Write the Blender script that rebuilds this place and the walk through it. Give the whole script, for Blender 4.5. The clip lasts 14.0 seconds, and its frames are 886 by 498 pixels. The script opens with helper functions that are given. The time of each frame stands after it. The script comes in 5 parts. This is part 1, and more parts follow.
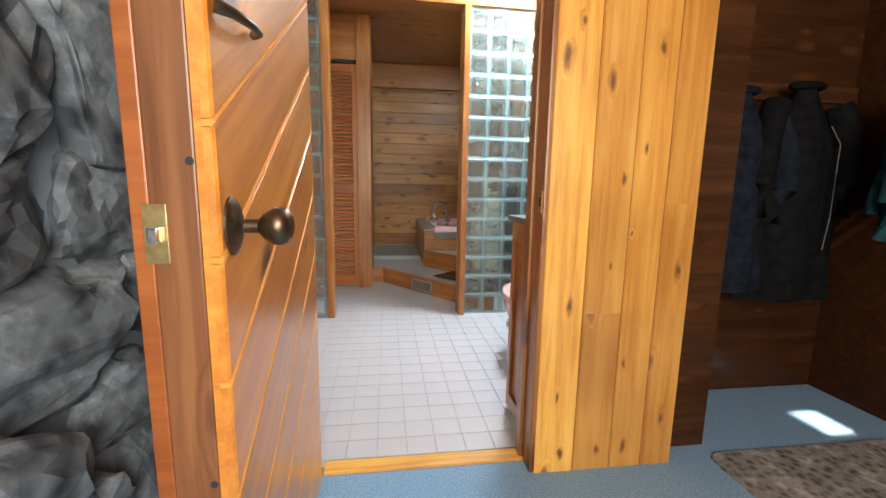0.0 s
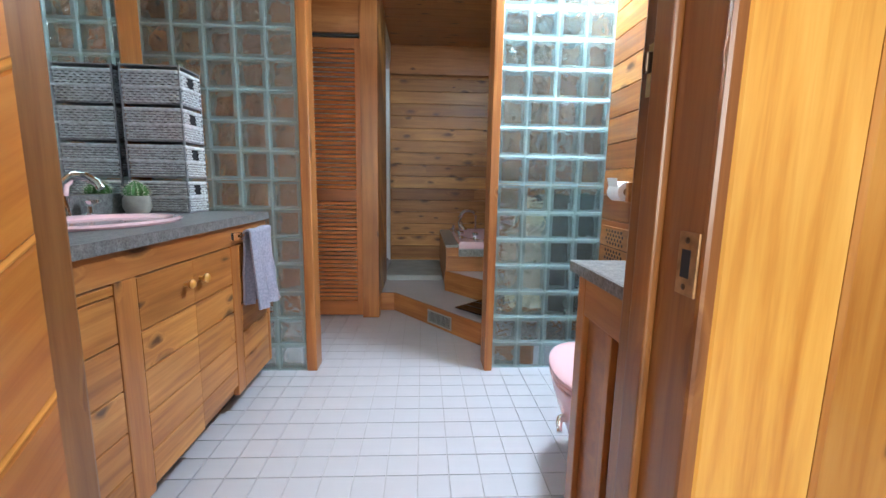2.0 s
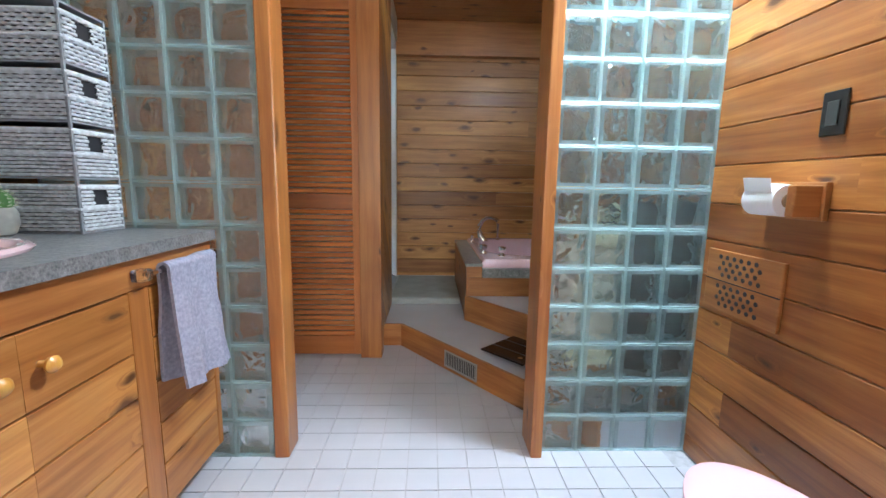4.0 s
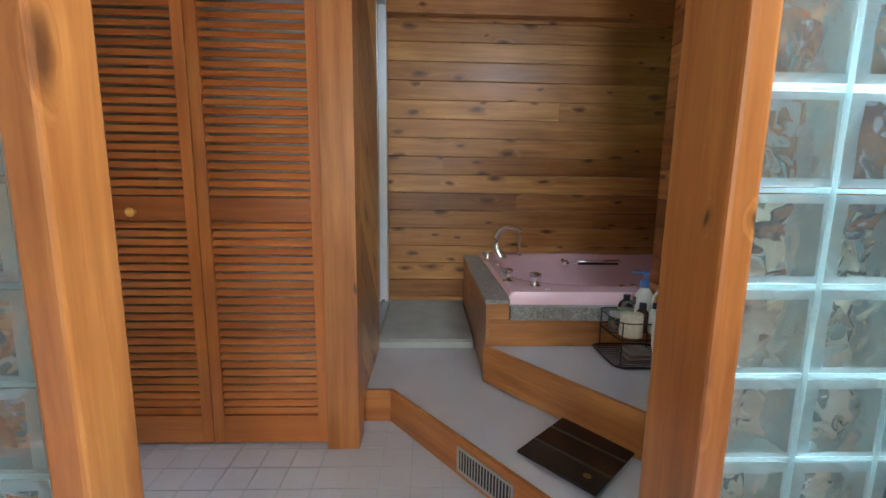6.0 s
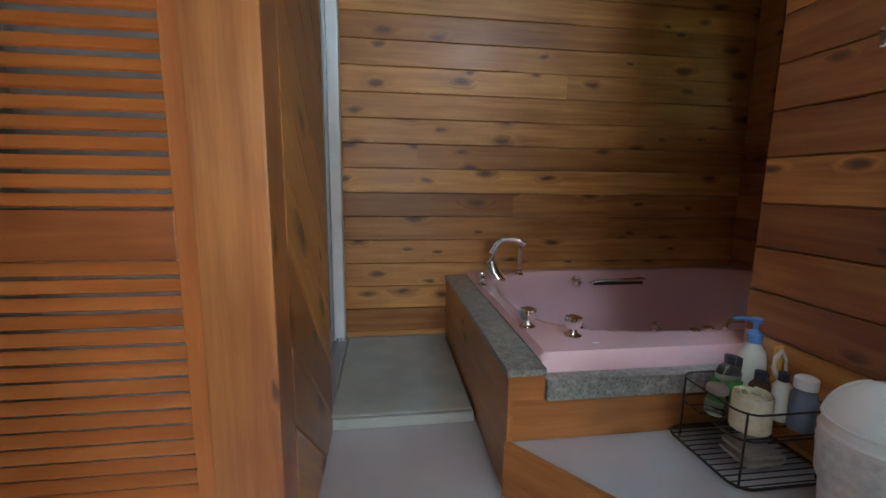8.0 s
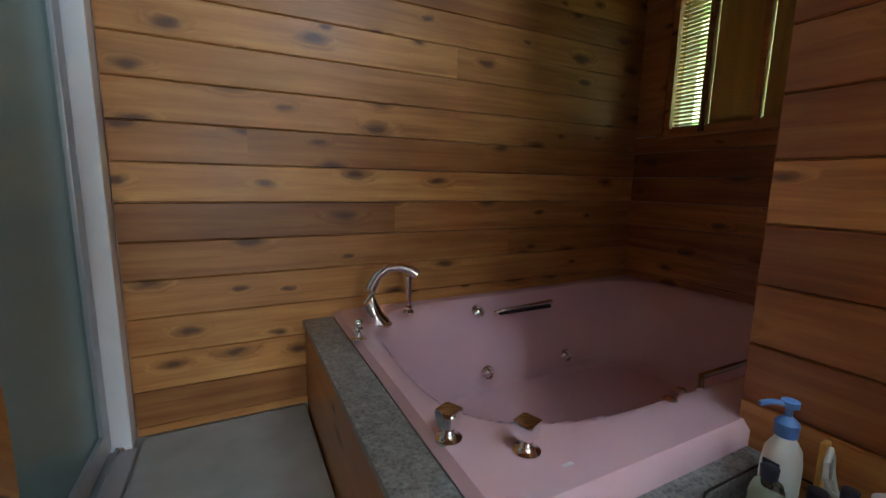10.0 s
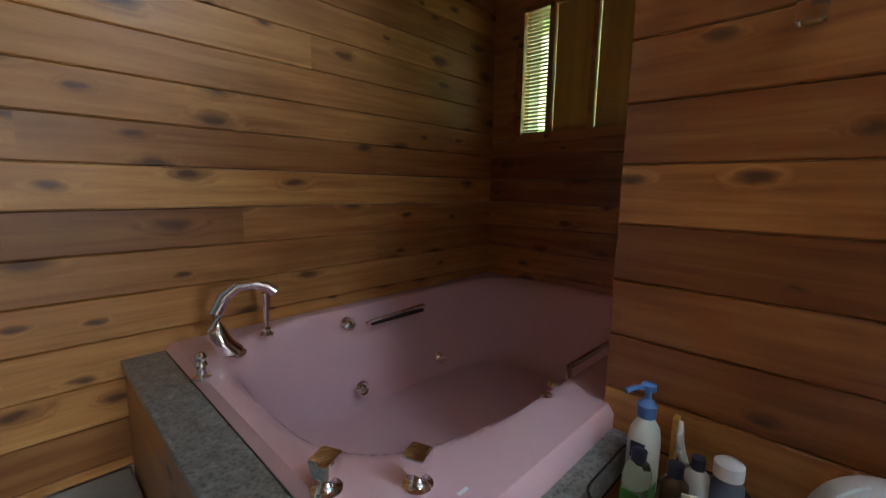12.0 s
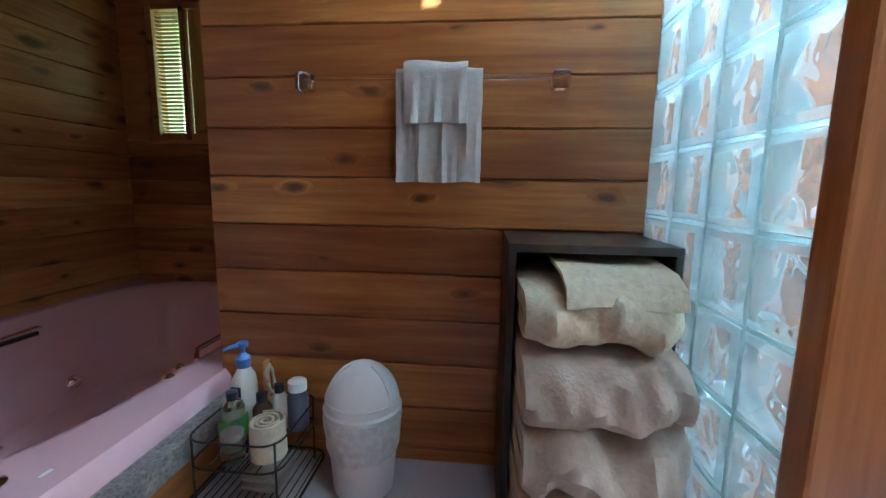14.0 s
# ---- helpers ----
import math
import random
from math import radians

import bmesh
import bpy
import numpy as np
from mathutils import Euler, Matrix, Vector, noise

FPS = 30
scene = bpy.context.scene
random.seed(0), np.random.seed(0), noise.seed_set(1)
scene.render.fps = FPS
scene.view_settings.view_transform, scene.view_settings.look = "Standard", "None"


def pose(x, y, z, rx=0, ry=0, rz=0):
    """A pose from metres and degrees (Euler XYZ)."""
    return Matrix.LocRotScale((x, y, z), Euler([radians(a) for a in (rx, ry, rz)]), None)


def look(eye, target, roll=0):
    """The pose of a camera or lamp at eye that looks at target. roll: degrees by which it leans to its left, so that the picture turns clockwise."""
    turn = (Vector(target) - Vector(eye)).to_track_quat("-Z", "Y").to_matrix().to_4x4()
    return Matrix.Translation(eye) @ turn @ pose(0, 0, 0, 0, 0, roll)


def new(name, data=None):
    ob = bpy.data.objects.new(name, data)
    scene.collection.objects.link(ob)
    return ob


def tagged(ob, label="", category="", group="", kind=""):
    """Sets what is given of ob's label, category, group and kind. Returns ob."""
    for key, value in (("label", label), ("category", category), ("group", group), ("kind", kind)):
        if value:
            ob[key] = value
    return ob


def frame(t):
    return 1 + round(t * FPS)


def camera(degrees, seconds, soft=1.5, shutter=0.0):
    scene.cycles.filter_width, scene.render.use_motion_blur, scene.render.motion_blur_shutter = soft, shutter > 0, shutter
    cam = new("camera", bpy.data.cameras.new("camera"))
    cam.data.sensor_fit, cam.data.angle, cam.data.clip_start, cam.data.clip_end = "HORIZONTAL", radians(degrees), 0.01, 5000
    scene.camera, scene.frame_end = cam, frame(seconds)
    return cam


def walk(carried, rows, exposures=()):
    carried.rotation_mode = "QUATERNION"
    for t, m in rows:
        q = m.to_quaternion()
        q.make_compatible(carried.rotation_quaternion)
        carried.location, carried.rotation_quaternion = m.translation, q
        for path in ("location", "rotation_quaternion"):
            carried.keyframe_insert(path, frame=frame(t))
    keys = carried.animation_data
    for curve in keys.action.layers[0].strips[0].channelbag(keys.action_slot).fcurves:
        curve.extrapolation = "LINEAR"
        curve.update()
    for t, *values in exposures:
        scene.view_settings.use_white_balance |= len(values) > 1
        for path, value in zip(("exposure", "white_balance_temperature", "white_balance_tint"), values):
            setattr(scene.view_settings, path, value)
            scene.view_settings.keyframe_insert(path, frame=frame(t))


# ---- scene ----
cam = camera(94.1, 14.0)
# seconds, x, y, z, heading, pitch, roll
ROWS = [
    (0.0, 0.115, 0.223, 1.074, -7.78, -8.94, -0.95),
    (0.5, 0.209, 0.459, 1.091, -9.18, -8.85, -0.85),
    (1.0, 0.282, 0.698, 1.104, -8.88, -9.01, -0.79),
    (1.5, 0.308, 0.907, 1.113, -5.58, -8.93, -0.84),
    (2.0, 0.328, 1.129, 1.108, -2.71, -8.82, -0.95),
    (2.5, 0.346, 1.319, 1.118, -2.20, -8.72, -0.80),
    (3.0, 0.322, 1.512, 1.119, -1.84, -8.68, -0.99),
    (5.5, 0.257, 2.597, 1.114, -1.67, -8.66, -0.72),
    (6.0, 0.255, 2.859, 1.118, -1.92, -8.73, -0.81),
    (6.5, 0.232, 3.084, 1.116, -2.12, -8.72, -0.74),
    (7.0, 0.185, 3.282, 1.114, -2.81, -8.73, -0.78),
    (7.2, 0.177, 3.361, 1.109, -3.50, -8.78, -0.72),
    (9.3, 0.233, 4.162, 1.127, -19.32, -8.95, -1.02),
    (9.5, 0.248, 4.226, 1.127, -21.53, -8.95, -1.02),
    (10.0, 0.309, 4.359, 1.146, -26.52, -8.98, -0.97),
    (10.5, 0.347, 4.475, 1.145, -33.60, -8.77, -1.00),
    (11.0, 0.371, 4.530, 1.145, -39.36, -8.78, -1.00),
    (11.5, 0.370, 4.535, 1.144, -42.06, -8.64, -0.96),
    (12.0, 0.353, 4.464, 1.149, -45.53, -8.52, -0.93),
    (12.5, 0.323, 4.367, 1.147, -53.78, -8.36, -0.93),
    (13.0, 0.263, 4.274, 1.162, -63.53, -8.15, -0.93),
    (13.5, 0.206, 4.181, 1.181, -73.29, -8.30, -0.93),
    (14.0, 0.192, 4.044, 1.182, -84.43, -8.33, -0.93),
]
# seconds, stops, white balance
EXPOSURES = [
    (0.0, 2.22, 7000, 10), (1.0, 2.23, 6900, 10), (2.0, 2.18, 6200, 10), (3.0, 2.22, 6200, 10), (5.5, 2.52, 6300, 10), (7.0, 2.34, 6200, 10),
    (9.5, 2.22, 6150, 10), (12.0, 2.25, 6150, 10), (13.0, 2.25, 5700, 10), (14.0, 2.60, 5450, 10),
]
walk(cam, [(t, pose(x, y, z, 90 + pitch, roll, yaw)) for t, x, y, z, yaw, pitch, roll in ROWS], EXPOSURES)

# ---- light ----
SUN_DIR = Vector((0.62, 0.20, -0.76)).normalized()
world = bpy.data.worlds.new("sky")
scene.world = world
world.use_nodes = True
wn, wl = world.node_tree.nodes, world.node_tree.links
sky = wn.new("ShaderNodeTexSky")
sky.sky_type, sky.sun_disc = "NISHITA", False
sky.sun_elevation = math.asin(-SUN_DIR.z)
sky.sun_rotation = math.atan2(-SUN_DIR.x, -SUN_DIR.y)
wn["Background"].inputs[1].default_value = 0.05
wl.new(sky.outputs[0], wn["Background"].inputs[0])


def lamp(name, kind, m, energy, color, size=None):
    d = bpy.data.lights.new(name, kind)
    d.energy, d.color = energy, color
    if kind == "AREA":
        d.shape, d.size, d.size_y = "RECTANGLE", size[0], size[1]
    else:
        d.angle = radians(0.7)
    ob = new(name, d)
    ob.matrix_world = m
    return ob


lamp("sun", "SUN", look((0, 0, 9), Vector((0, 0, 9)) + SUN_DIR), 5.0, (1.0, 0.93, 0.82))
# daylight standing in each real opening
SKYLIGHT = (-0.70, 2.70, 1.378, 3.40)
lamp("skylight_daylight", "AREA", look((1.17, 3.24, 2.64), (1.17, 3.245, 0)), 18, (0.74, 0.88, 1.0), (0.34, 0.28))
lamp("hall_window_daylight", "AREA", look((0.50, -1.45, 1.60), (0.50, 3, 1.35)), 22.5, (1.0, 0.95, 0.86), (1.6, 1.5))
lamp("slider_daylight", "AREA", look((-0.42, 5.62, 1.30), (2, 5.62, 1.0)), 0.15, (0.62, 0.80, 1.0), (0.75, 1.9))

lamp("passage_skylight_daylight", "AREA", look((0.63, 3.925, 2.655), (0.63, 3.93, 0)), 0.5, (0.80, 0.90, 1.0), (0.30, 0.07))

# ---- materials ----


def mat(name):
    m = bpy.data.materials.new(name)
    m.use_nodes = True
    n, l = m.node_tree.nodes, m.node_tree.links
    return m, n, l, n["Principled BSDF"]


def node(n, kind, **kw):
    q = n.new(kind)
    for k, v in kw.items():
        q.inputs[k].default_value = v
    return q


def math_node(n, l, op, a, b=None, clamp=False):
    q = n.new("ShaderNodeMath")
    q.operation, q.use_clamp = op, clamp
    for i, v in enumerate((a, b)):
        if v is None:
            continue
        if isinstance(v, (int, float)):
            q.inputs[i].default_value = v
        else:
            l.new(v, q.inputs[i])
    return q.outputs[0]


def mix_color(n, l, fac, a, b, blend="MIX"):
    q = n.new("ShaderNodeMix")
    q.data_type, q.blend_type = "RGBA", blend
    for s, v in ((q.inputs[0], fac), (q.inputs[6], a), (q.inputs[7], b)):
        if isinstance(v, (int, float)):
            s.default_value = v
        elif isinstance(v, tuple):
            s.default_value = (*v, 1)
        else:
            l.new(v, s)
    return q.outputs[2]


def ramp(n, l, fac, stops):
    q = n.new("ShaderNodeValToRGB")
    e = q.color_ramp.elements
    while len(e) < len(stops):
        e.new(0.5)
    for el, (p, c) in zip(e, stops):
        el.position, el.color = p, (*c, 1)
    l.new(fac, q.inputs[0])
    return q.outputs[0]


def bump(n, l, bs, h, strength, dist=0.002):
    q = node(n, "ShaderNodeBump", Strength=strength, Distance=dist)
    l.new(h, q.inputs["Height"])
    l.new(q.outputs[0], bs.inputs["Normal"])


def wood(name, light, mid, dark, axis="X", rough=0.38, knots=0.5, coat=0.25, tone=0.55, knot_size=1.0, knot_color=(0.085, 0.030, 0.011)):
    """Varnished softwood with stretched grain and knots; axis is the way of the grain in the mesh."""
    m, n, l, bs = mat(name)
    tc, info = n.new("ShaderNodeTexCoord"), n.new("ShaderNodeObjectInfo")
    off = n.new("ShaderNodeVectorMath")
    off.operation = "MULTIPLY"
    off.inputs[1].default_value = (37.0, 11.0, 23.0)
    l.new(info.outputs["Random"], off.inputs[0])
    add = n.new("ShaderNodeVectorMath")
    l.new(tc.outputs["Object"], add.inputs[0])
    l.new(off.outputs[0], add.inputs[1])
    sep = n.new("ShaderNodeSeparateXYZ")
    l.new(add.outputs[0], sep.inputs[0])
    order = {"X": (0, 1, 2), "Y": (1, 0, 2), "Z": (2, 0, 1)}[axis]
    com = n.new("ShaderNodeCombineXYZ")
    for i, k in enumerate(order):
        l.new(sep.outputs[k], com.inputs[i])
    v = com.outputs[0]
    # knots on a loose grid, some cells left empty
    km = node(n, "ShaderNodeMapping", Scale=(3.3, 8.0, 8.0))
    l.new(v, km.inputs[0])
    cross = n.new("ShaderNodeSeparateXYZ")
    l.new(km.outputs[0], cross.inputs[0])
    flat = n.new("ShaderNodeCombineXYZ")
    l.new(cross.outputs[0], flat.inputs[0])
    l.new(math_node(n, l, "ADD", cross.outputs[1], cross.outputs[2]), flat.inputs[1])
    vor = node(n, "ShaderNodeTexVoronoi", Scale=1.0, Randomness=0.95)
    vor.voronoi_dimensions = "2D"
    wob = node(n, "ShaderNodeTexNoise", Scale=3.5, Detail=2.0)
    l.new(flat.outputs[0], wob.inputs["Vector"])
    bent = n.new("ShaderNodeVectorMath")
    bent.operation = "MULTIPLY_ADD"
    bent.inputs[1].default_value = (0.22, 0.22, 0.0)
    l.new(wob.outputs["Color"], bent.inputs[0])
    l.new(flat.outputs[0], bent.inputs[2])
    l.new(bent.outputs[0], vor.inputs["Vector"])
    pick = n.new("ShaderNodeSeparateColor")
    l.new(vor.outputs["Color"], pick.inputs[0])
    on = math_node(n, l, "LESS_THAN", pick.outputs[0], knots)
    size = math_node(n, l, "MULTIPLY_ADD", pick.outputs[1], 0.13 * knot_size)
    n[size.node.name].inputs[2].default_value = 0.045 * knot_size
    rel = math_node(n, l, "DIVIDE", vor.outputs["Distance"], size)
    core = math_node(n, l, "MULTIPLY", math_node(n, l, "SUBTRACT", 1.45, rel, True), on, True)
    halo = math_node(n, l, "MULTIPLY", math_node(n, l, "SUBTRACT", 1.0, math_node(n, l, "MULTIPLY", rel, 0.45), True), on, True)
    # grain bends round the knots
    gm = node(n, "ShaderNodeMapping", Scale=(1.0, 17.0, 17.0))
    l.new(v, gm.inputs[0])
    bend = n.new("ShaderNodeVectorMath")
    bend.operation = "MULTIPLY_ADD"
    bend.inputs[1].default_value = (0.0, 1.3, 1.3)
    l.new(halo, bend.inputs[0])
    l.new(gm.outputs[0], bend.inputs[2])
    g1 = node(n, "ShaderNodeTexNoise", Scale=1.6, Detail=5.0, Roughness=0.62, Distortion=0.35)
    l.new(bend.outputs[0], g1.inputs["Vector"])
    g2 = node(n, "ShaderNodeTexNoise", Scale=9.0, Detail=3.0, Roughness=0.7)
    l.new(bend.outputs[0], g2.inputs["Vector"])
    big = node(n, "ShaderNodeTexNoise", Scale=2.2, Detail=2.0)
    l.new(v, big.inputs["Vector"])
    base = ramp(n, l, g1.outputs[0], [(0.3, dark), (0.5, mid), (0.66, light)])
    base = mix_color(n, l, math_node(n, l, "MULTIPLY", g2.outputs[0], 0.35), base, mid, "MULTIPLY")
    stain = ramp(n, l, big.outputs[0], [(0.32, (0.72, 0.66, 0.62)), (0.62, (1.0, 1.0, 1.0))])
    base = mix_color(n, l, 0.7, base, stain, "MULTIPLY")
    boards = ramp(n, l, info.outputs["Random"], [(0.0, (0.50, 0.41, 0.36)), (0.3, (0.80, 0.75, 0.70)), (0.55, (1.0, 1.0, 0.98)), (0.8, (1.12, 1.18, 1.14)), (1.0, (1.2, 1.34, 1.28))])
    base = mix_color(n, l, tone, base, boards, "MULTIPLY")
    base = mix_color(n, l, 1.0, base, info.outputs["Color"], "MULTIPLY")
    base = mix_color(n, l, math_node(n, l, "MULTIPLY", halo, 0.30), base, tuple(c * 0.55 for c in dark))
    base = mix_color(n, l, math_node(n, l, "MULTIPLY", core, 0.92), base, knot_color)
    l.new(base, bs.inputs["Base Color"])
    rr = math_node(n, l, "MULTIPLY_ADD", g1.outputs[0], 0.25)
    n[rr.node.name].inputs[2].default_value = rough - 0.12
    l.new(rr, bs.inputs["Roughness"])
    bs.inputs["Coat Weight"].default_value, bs.inputs["Coat Roughness"].default_value = coat, 0.22
    hgt = math_node(n, l, "ADD", math_node(n, l, "MULTIPLY", g1.outputs[0], 0.7), math_node(n, l, "MULTIPLY", g2.outputs[0], 0.3))
    bump(n, l, bs, hgt, 0.25, 0.0015)
    return m


def plain(name, color, rough=0.5, metal=0.0, noise_scale=0.0, amount=0.15, bump_amt=0.0, bump_scale=0.0, coat=0.0):
    m, n, l, bs = mat(name)
    bs.inputs["Roughness"].default_value, bs.inputs["Metallic"].default_value = rough, metal
    bs.inputs["Coat Weight"].default_value = coat
    if noise_scale:
        tc = n.new("ShaderNodeTexCoord")
        t = node(n, "ShaderNodeTexNoise", Scale=noise_scale, Detail=4.0)
        l.new(tc.outputs["Object"], t.inputs["Vector"])
        c = ramp(n, l, t.outputs[0], [(0.3, tuple(k * (1 - amount) for k in color)), (0.7, tuple(min(1, k * (1 + amount)) for k in color))])
        l.new(c, bs.inputs["Base Color"])
        if bump_amt:
            t2 = node(n, "ShaderNodeTexNoise", Scale=bump_scale or noise_scale, Detail=3.0)
            l.new(tc.outputs["Object"], t2.inputs["Vector"])
            bump(n, l, bs, t2.outputs[0], bump_amt)
    else:
        bs.inputs["Base Color"].default_value = (*color, 1)
    return m


def stone_material(name, c1, c2, c3, scale, rough=0.5):
    m, n, l, bs = mat(name)
    tc = n.new("ShaderNodeTexCoord")
    a = node(n, "ShaderNodeTexNoise", Scale=scale, Detail=6.0, Roughness=0.7)
    b = node(n, "ShaderNodeTexVoronoi", Scale=scale * 3.2)
    d = node(n, "ShaderNodeTexNoise", Scale=scale * 7, Detail=2.0)
    for t in (a, b, d):
        l.new(tc.outputs["Object"], t.inputs["Vector"])
    c = ramp(n, l, a.outputs[0], [(0.3, c1), (0.52, c2), (0.72, c3)])
    c = mix_color(n, l, 0.35, c, ramp(n, l, b.outputs["Distance"], [(0.1, c1), (0.6, c3)]))
    c = mix_color(n, l, 0.5, c, ramp(n, l, d.outputs[0], [(0.35, (0.6, 0.6, 0.6)), (0.65, (1.15, 1.15, 1.15))]), "MULTIPLY")
    l.new(c, bs.inputs["Base Color"])
    bs.inputs["Roughness"].default_value = rough
    bump(n, l, bs, a.outputs[0], 0.2)
    return m


CEDAR = wood("cedar_board", (0.67, 0.362, 0.118), (0.54, 0.260, 0.076), (0.37, 0.152, 0.041), "X", knots=0.55, knot_size=1.35, tone=0.95)
PINE = wood("pine_board", (0.86, 0.51, 0.125), (0.78, 0.41, 0.085), (0.60, 0.25, 0.045), "X", knots=0.45, knot_size=0.7, tone=0.6, coat=0.75, knot_color=(0.14, 0.05, 0.015))
JAMB = wood("worn_jamb_cedar", (0.44, 0.20, 0.055), (0.36, 0.15, 0.040), (0.25, 0.095, 0.026), "Z", knots=0.35, knot_size=1.4, tone=0.2, coat=0.3)
POST_Z = wood("cedar_post", (0.59, 0.265, 0.072), (0.50, 0.20, 0.052), (0.38, 0.138, 0.034), "Z", knots=0.3, tone=0.2, coat=0.35)
RAIL_X = wood("cedar_rail_across", (0.60, 0.28, 0.085), (0.50, 0.21, 0.06), (0.38, 0.14, 0.038), "X", knots=0.3, tone=0.25)
RAIL_Y = wood("cedar_rail_along", (0.60, 0.28, 0.085), (0.50, 0.21, 0.06), (0.38, 0.14, 0.038), "Y", knots=0.3, tone=0.25)
LOUVRE = wood("louvre_pine", (0.64, 0.245, 0.062), (0.57, 0.205, 0.05), (0.48, 0.16, 0.038), "X", knots=0.0, tone=0.1)
LOUVRE_Z = wood("louvre_pine_upright", (0.64, 0.245, 0.062), (0.57, 0.205, 0.05), (0.48, 0.16, 0.038), "Z", knots=0.0, tone=0.1)
DOORWOOD = wood("door_plank", (0.80, 0.365, 0.072), (0.70, 0.285, 0.052), (0.53, 0.185, 0.034), "X", knots=0.22, tone=0.35, coat=0.5, rough=0.34)
DOORCORE = wood("door_core", (0.34, 0.15, 0.06), (0.27, 0.11, 0.045), (0.19, 0.075, 0.03), "Z", knots=0.1, tone=0.1)
# near-black cedar: the dimness of the coat recess is put into its colour
SHADECEDAR = wood("shade_dark_cedar", (0.085, 0.032, 0.012), (0.060, 0.022, 0.008), (0.038, 0.014, 0.005), "X", knots=0.3, tone=0.4)
BEAD = plain("pale_bead", (0.70, 0.32, 0.075), 0.85, noise_scale=14, amount=0.12)
BEAD.node_tree.nodes["Principled BSDF"].inputs["Specular IOR Level"].default_value = 0.1
SHADECEDAR.node_tree.nodes["Principled BSDF"].inputs["Specular IOR Level"].default_value = 0.12
CEDAR_FAR = wood("golden_cedar_board", (0.64, 0.350, 0.116), (0.52, 0.254, 0.076), (0.36, 0.150, 0.042), "X", rough=0.46, knots=0.6, knot_size=1.1, coat=0.06, tone=0.25)
CEDAR_RED = wood("red_cedar_board", (0.65, 0.298, 0.083), (0.51, 0.202, 0.050), (0.33, 0.115, 0.027), "X", knots=0.40, knot_size=0.95, tone=0.95)
LOUVRE_RED = wood("louvre_rail_pine", (0.46, 0.15, 0.04), (0.38, 0.12, 0.032), (0.30, 0.09, 0.025), "X", knots=0.0, tone=0.1)
TILE = plain("white_glazed_tile", (0.54, 0.535, 0.585), 0.28, noise_scale=3.0, amount=0.05, bump_amt=0.03, bump_scale=14)
GROUT = plain("grey_grout", (0.47, 0.46, 0.49), 0.9, noise_scale=30, amount=0.2)
MORTAR = plain("pale_mortar", (0.30, 0.40, 0.40), 0.6, noise_scale=20, amount=0.08)
GRANITE = stone_material("grey_granite", (0.07, 0.074, 0.070), (0.20, 0.21, 0.20), (0.46, 0.46, 0.43), 26, 0.3)
COUNTER = stone_material("grey_slate_laminate", (0.06, 0.062, 0.066), (0.15, 0.152, 0.157), (0.32, 0.32, 0.32), 38, 0.4)
PINK = plain("pink_enamel", (0.80, 0.53, 0.58), 0.12, noise_scale=2, amount=0.03, coat=0.6)
PINKSEAT = plain("pink_plastic", (0.80, 0.50, 0.53), 0.25, noise_scale=2, amount=0.03)
CHROME = plain("chrome", (0.86, 0.86, 0.87), 0.07, 1.0)
BLACKPLATE = plain("black_plate", (0.02, 0.022, 0.02), 0.35)
CARPET = plain("blue_carpet", (0.19, 0.335, 0.50), 0.95, noise_scale=160, amount=0.35, bump_amt=0.6, bump_scale=260)
PLASTER = plain("plain_plaster", (0.62, 0.58, 0.52), 0.9, noise_scale=4, amount=0.05)
WHITEPAINT = plain("white_enamel_paint", (0.84, 0.88, 0.93), 0.35, noise_scale=5, amount=0.04)
ALU = plain("grey_aluminium", (0.40, 0.43, 0.46), 0.4, 0.6)
CONCRETE = plain("grey_landing", (0.40, 0.43, 0.415), 0.75, noise_scale=7, amount=0.12, bump_amt=0.15, bump_scale=60)


def glass_material(name, color, rough, wave=0.0, scale=30.0, milk=0.0):
    m, n, l, bs = mat(name)
    n.remove(bs)
    g = node(n, "ShaderNodeBsdfGlass", Roughness=rough, IOR=1.45)
    g.inputs["Color"].default_value = (*color, 1)
    if milk:
        tr = n.new("ShaderNodeBsdfTranslucent")
        tr.inputs[0].default_value = (0.80, 0.94, 0.95, 1)
        df = n.new("ShaderNodeBsdfDiffuse")
        df.inputs[0].default_value = (0.80, 0.94, 0.95, 1)
        both, mx = node(n, "ShaderNodeMixShader", Fac=0.2), node(n, "ShaderNodeMixShader", Fac=milk)
        l.new(tr.outputs[0], both.inputs[1])
        l.new(df.outputs[0], both.inputs[2])
        l.new(g.outputs[0], mx.inputs[1])
        l.new(both.outputs[0], mx.inputs[2])
        l.new(mx.outputs[0], n["Material Output"].inputs[0])
    else:
        l.new(g.outputs[0], n["Material Output"].inputs[0])
    if wave:
        tc, info = n.new("ShaderNodeTexCoord"), n.new("ShaderNodeObjectInfo")
        add = n.new("ShaderNodeVectorMath")
        l.new(tc.outputs["Object"], add.inputs[0])
        l.new(info.outputs["Random"], add.inputs[1])
        t = node(n, "ShaderNodeTexNoise", Scale=scale, Detail=1.0, Distortion=0.6)
        l.new(add.outputs[0], t.inputs["Vector"])
        b = node(n, "ShaderNodeBump", Strength=wave, Distance=0.024)
        l.new(t.outputs[0], b.inputs["Height"])
        l.new(b.outputs[0], g.inputs["Normal"])
    return m


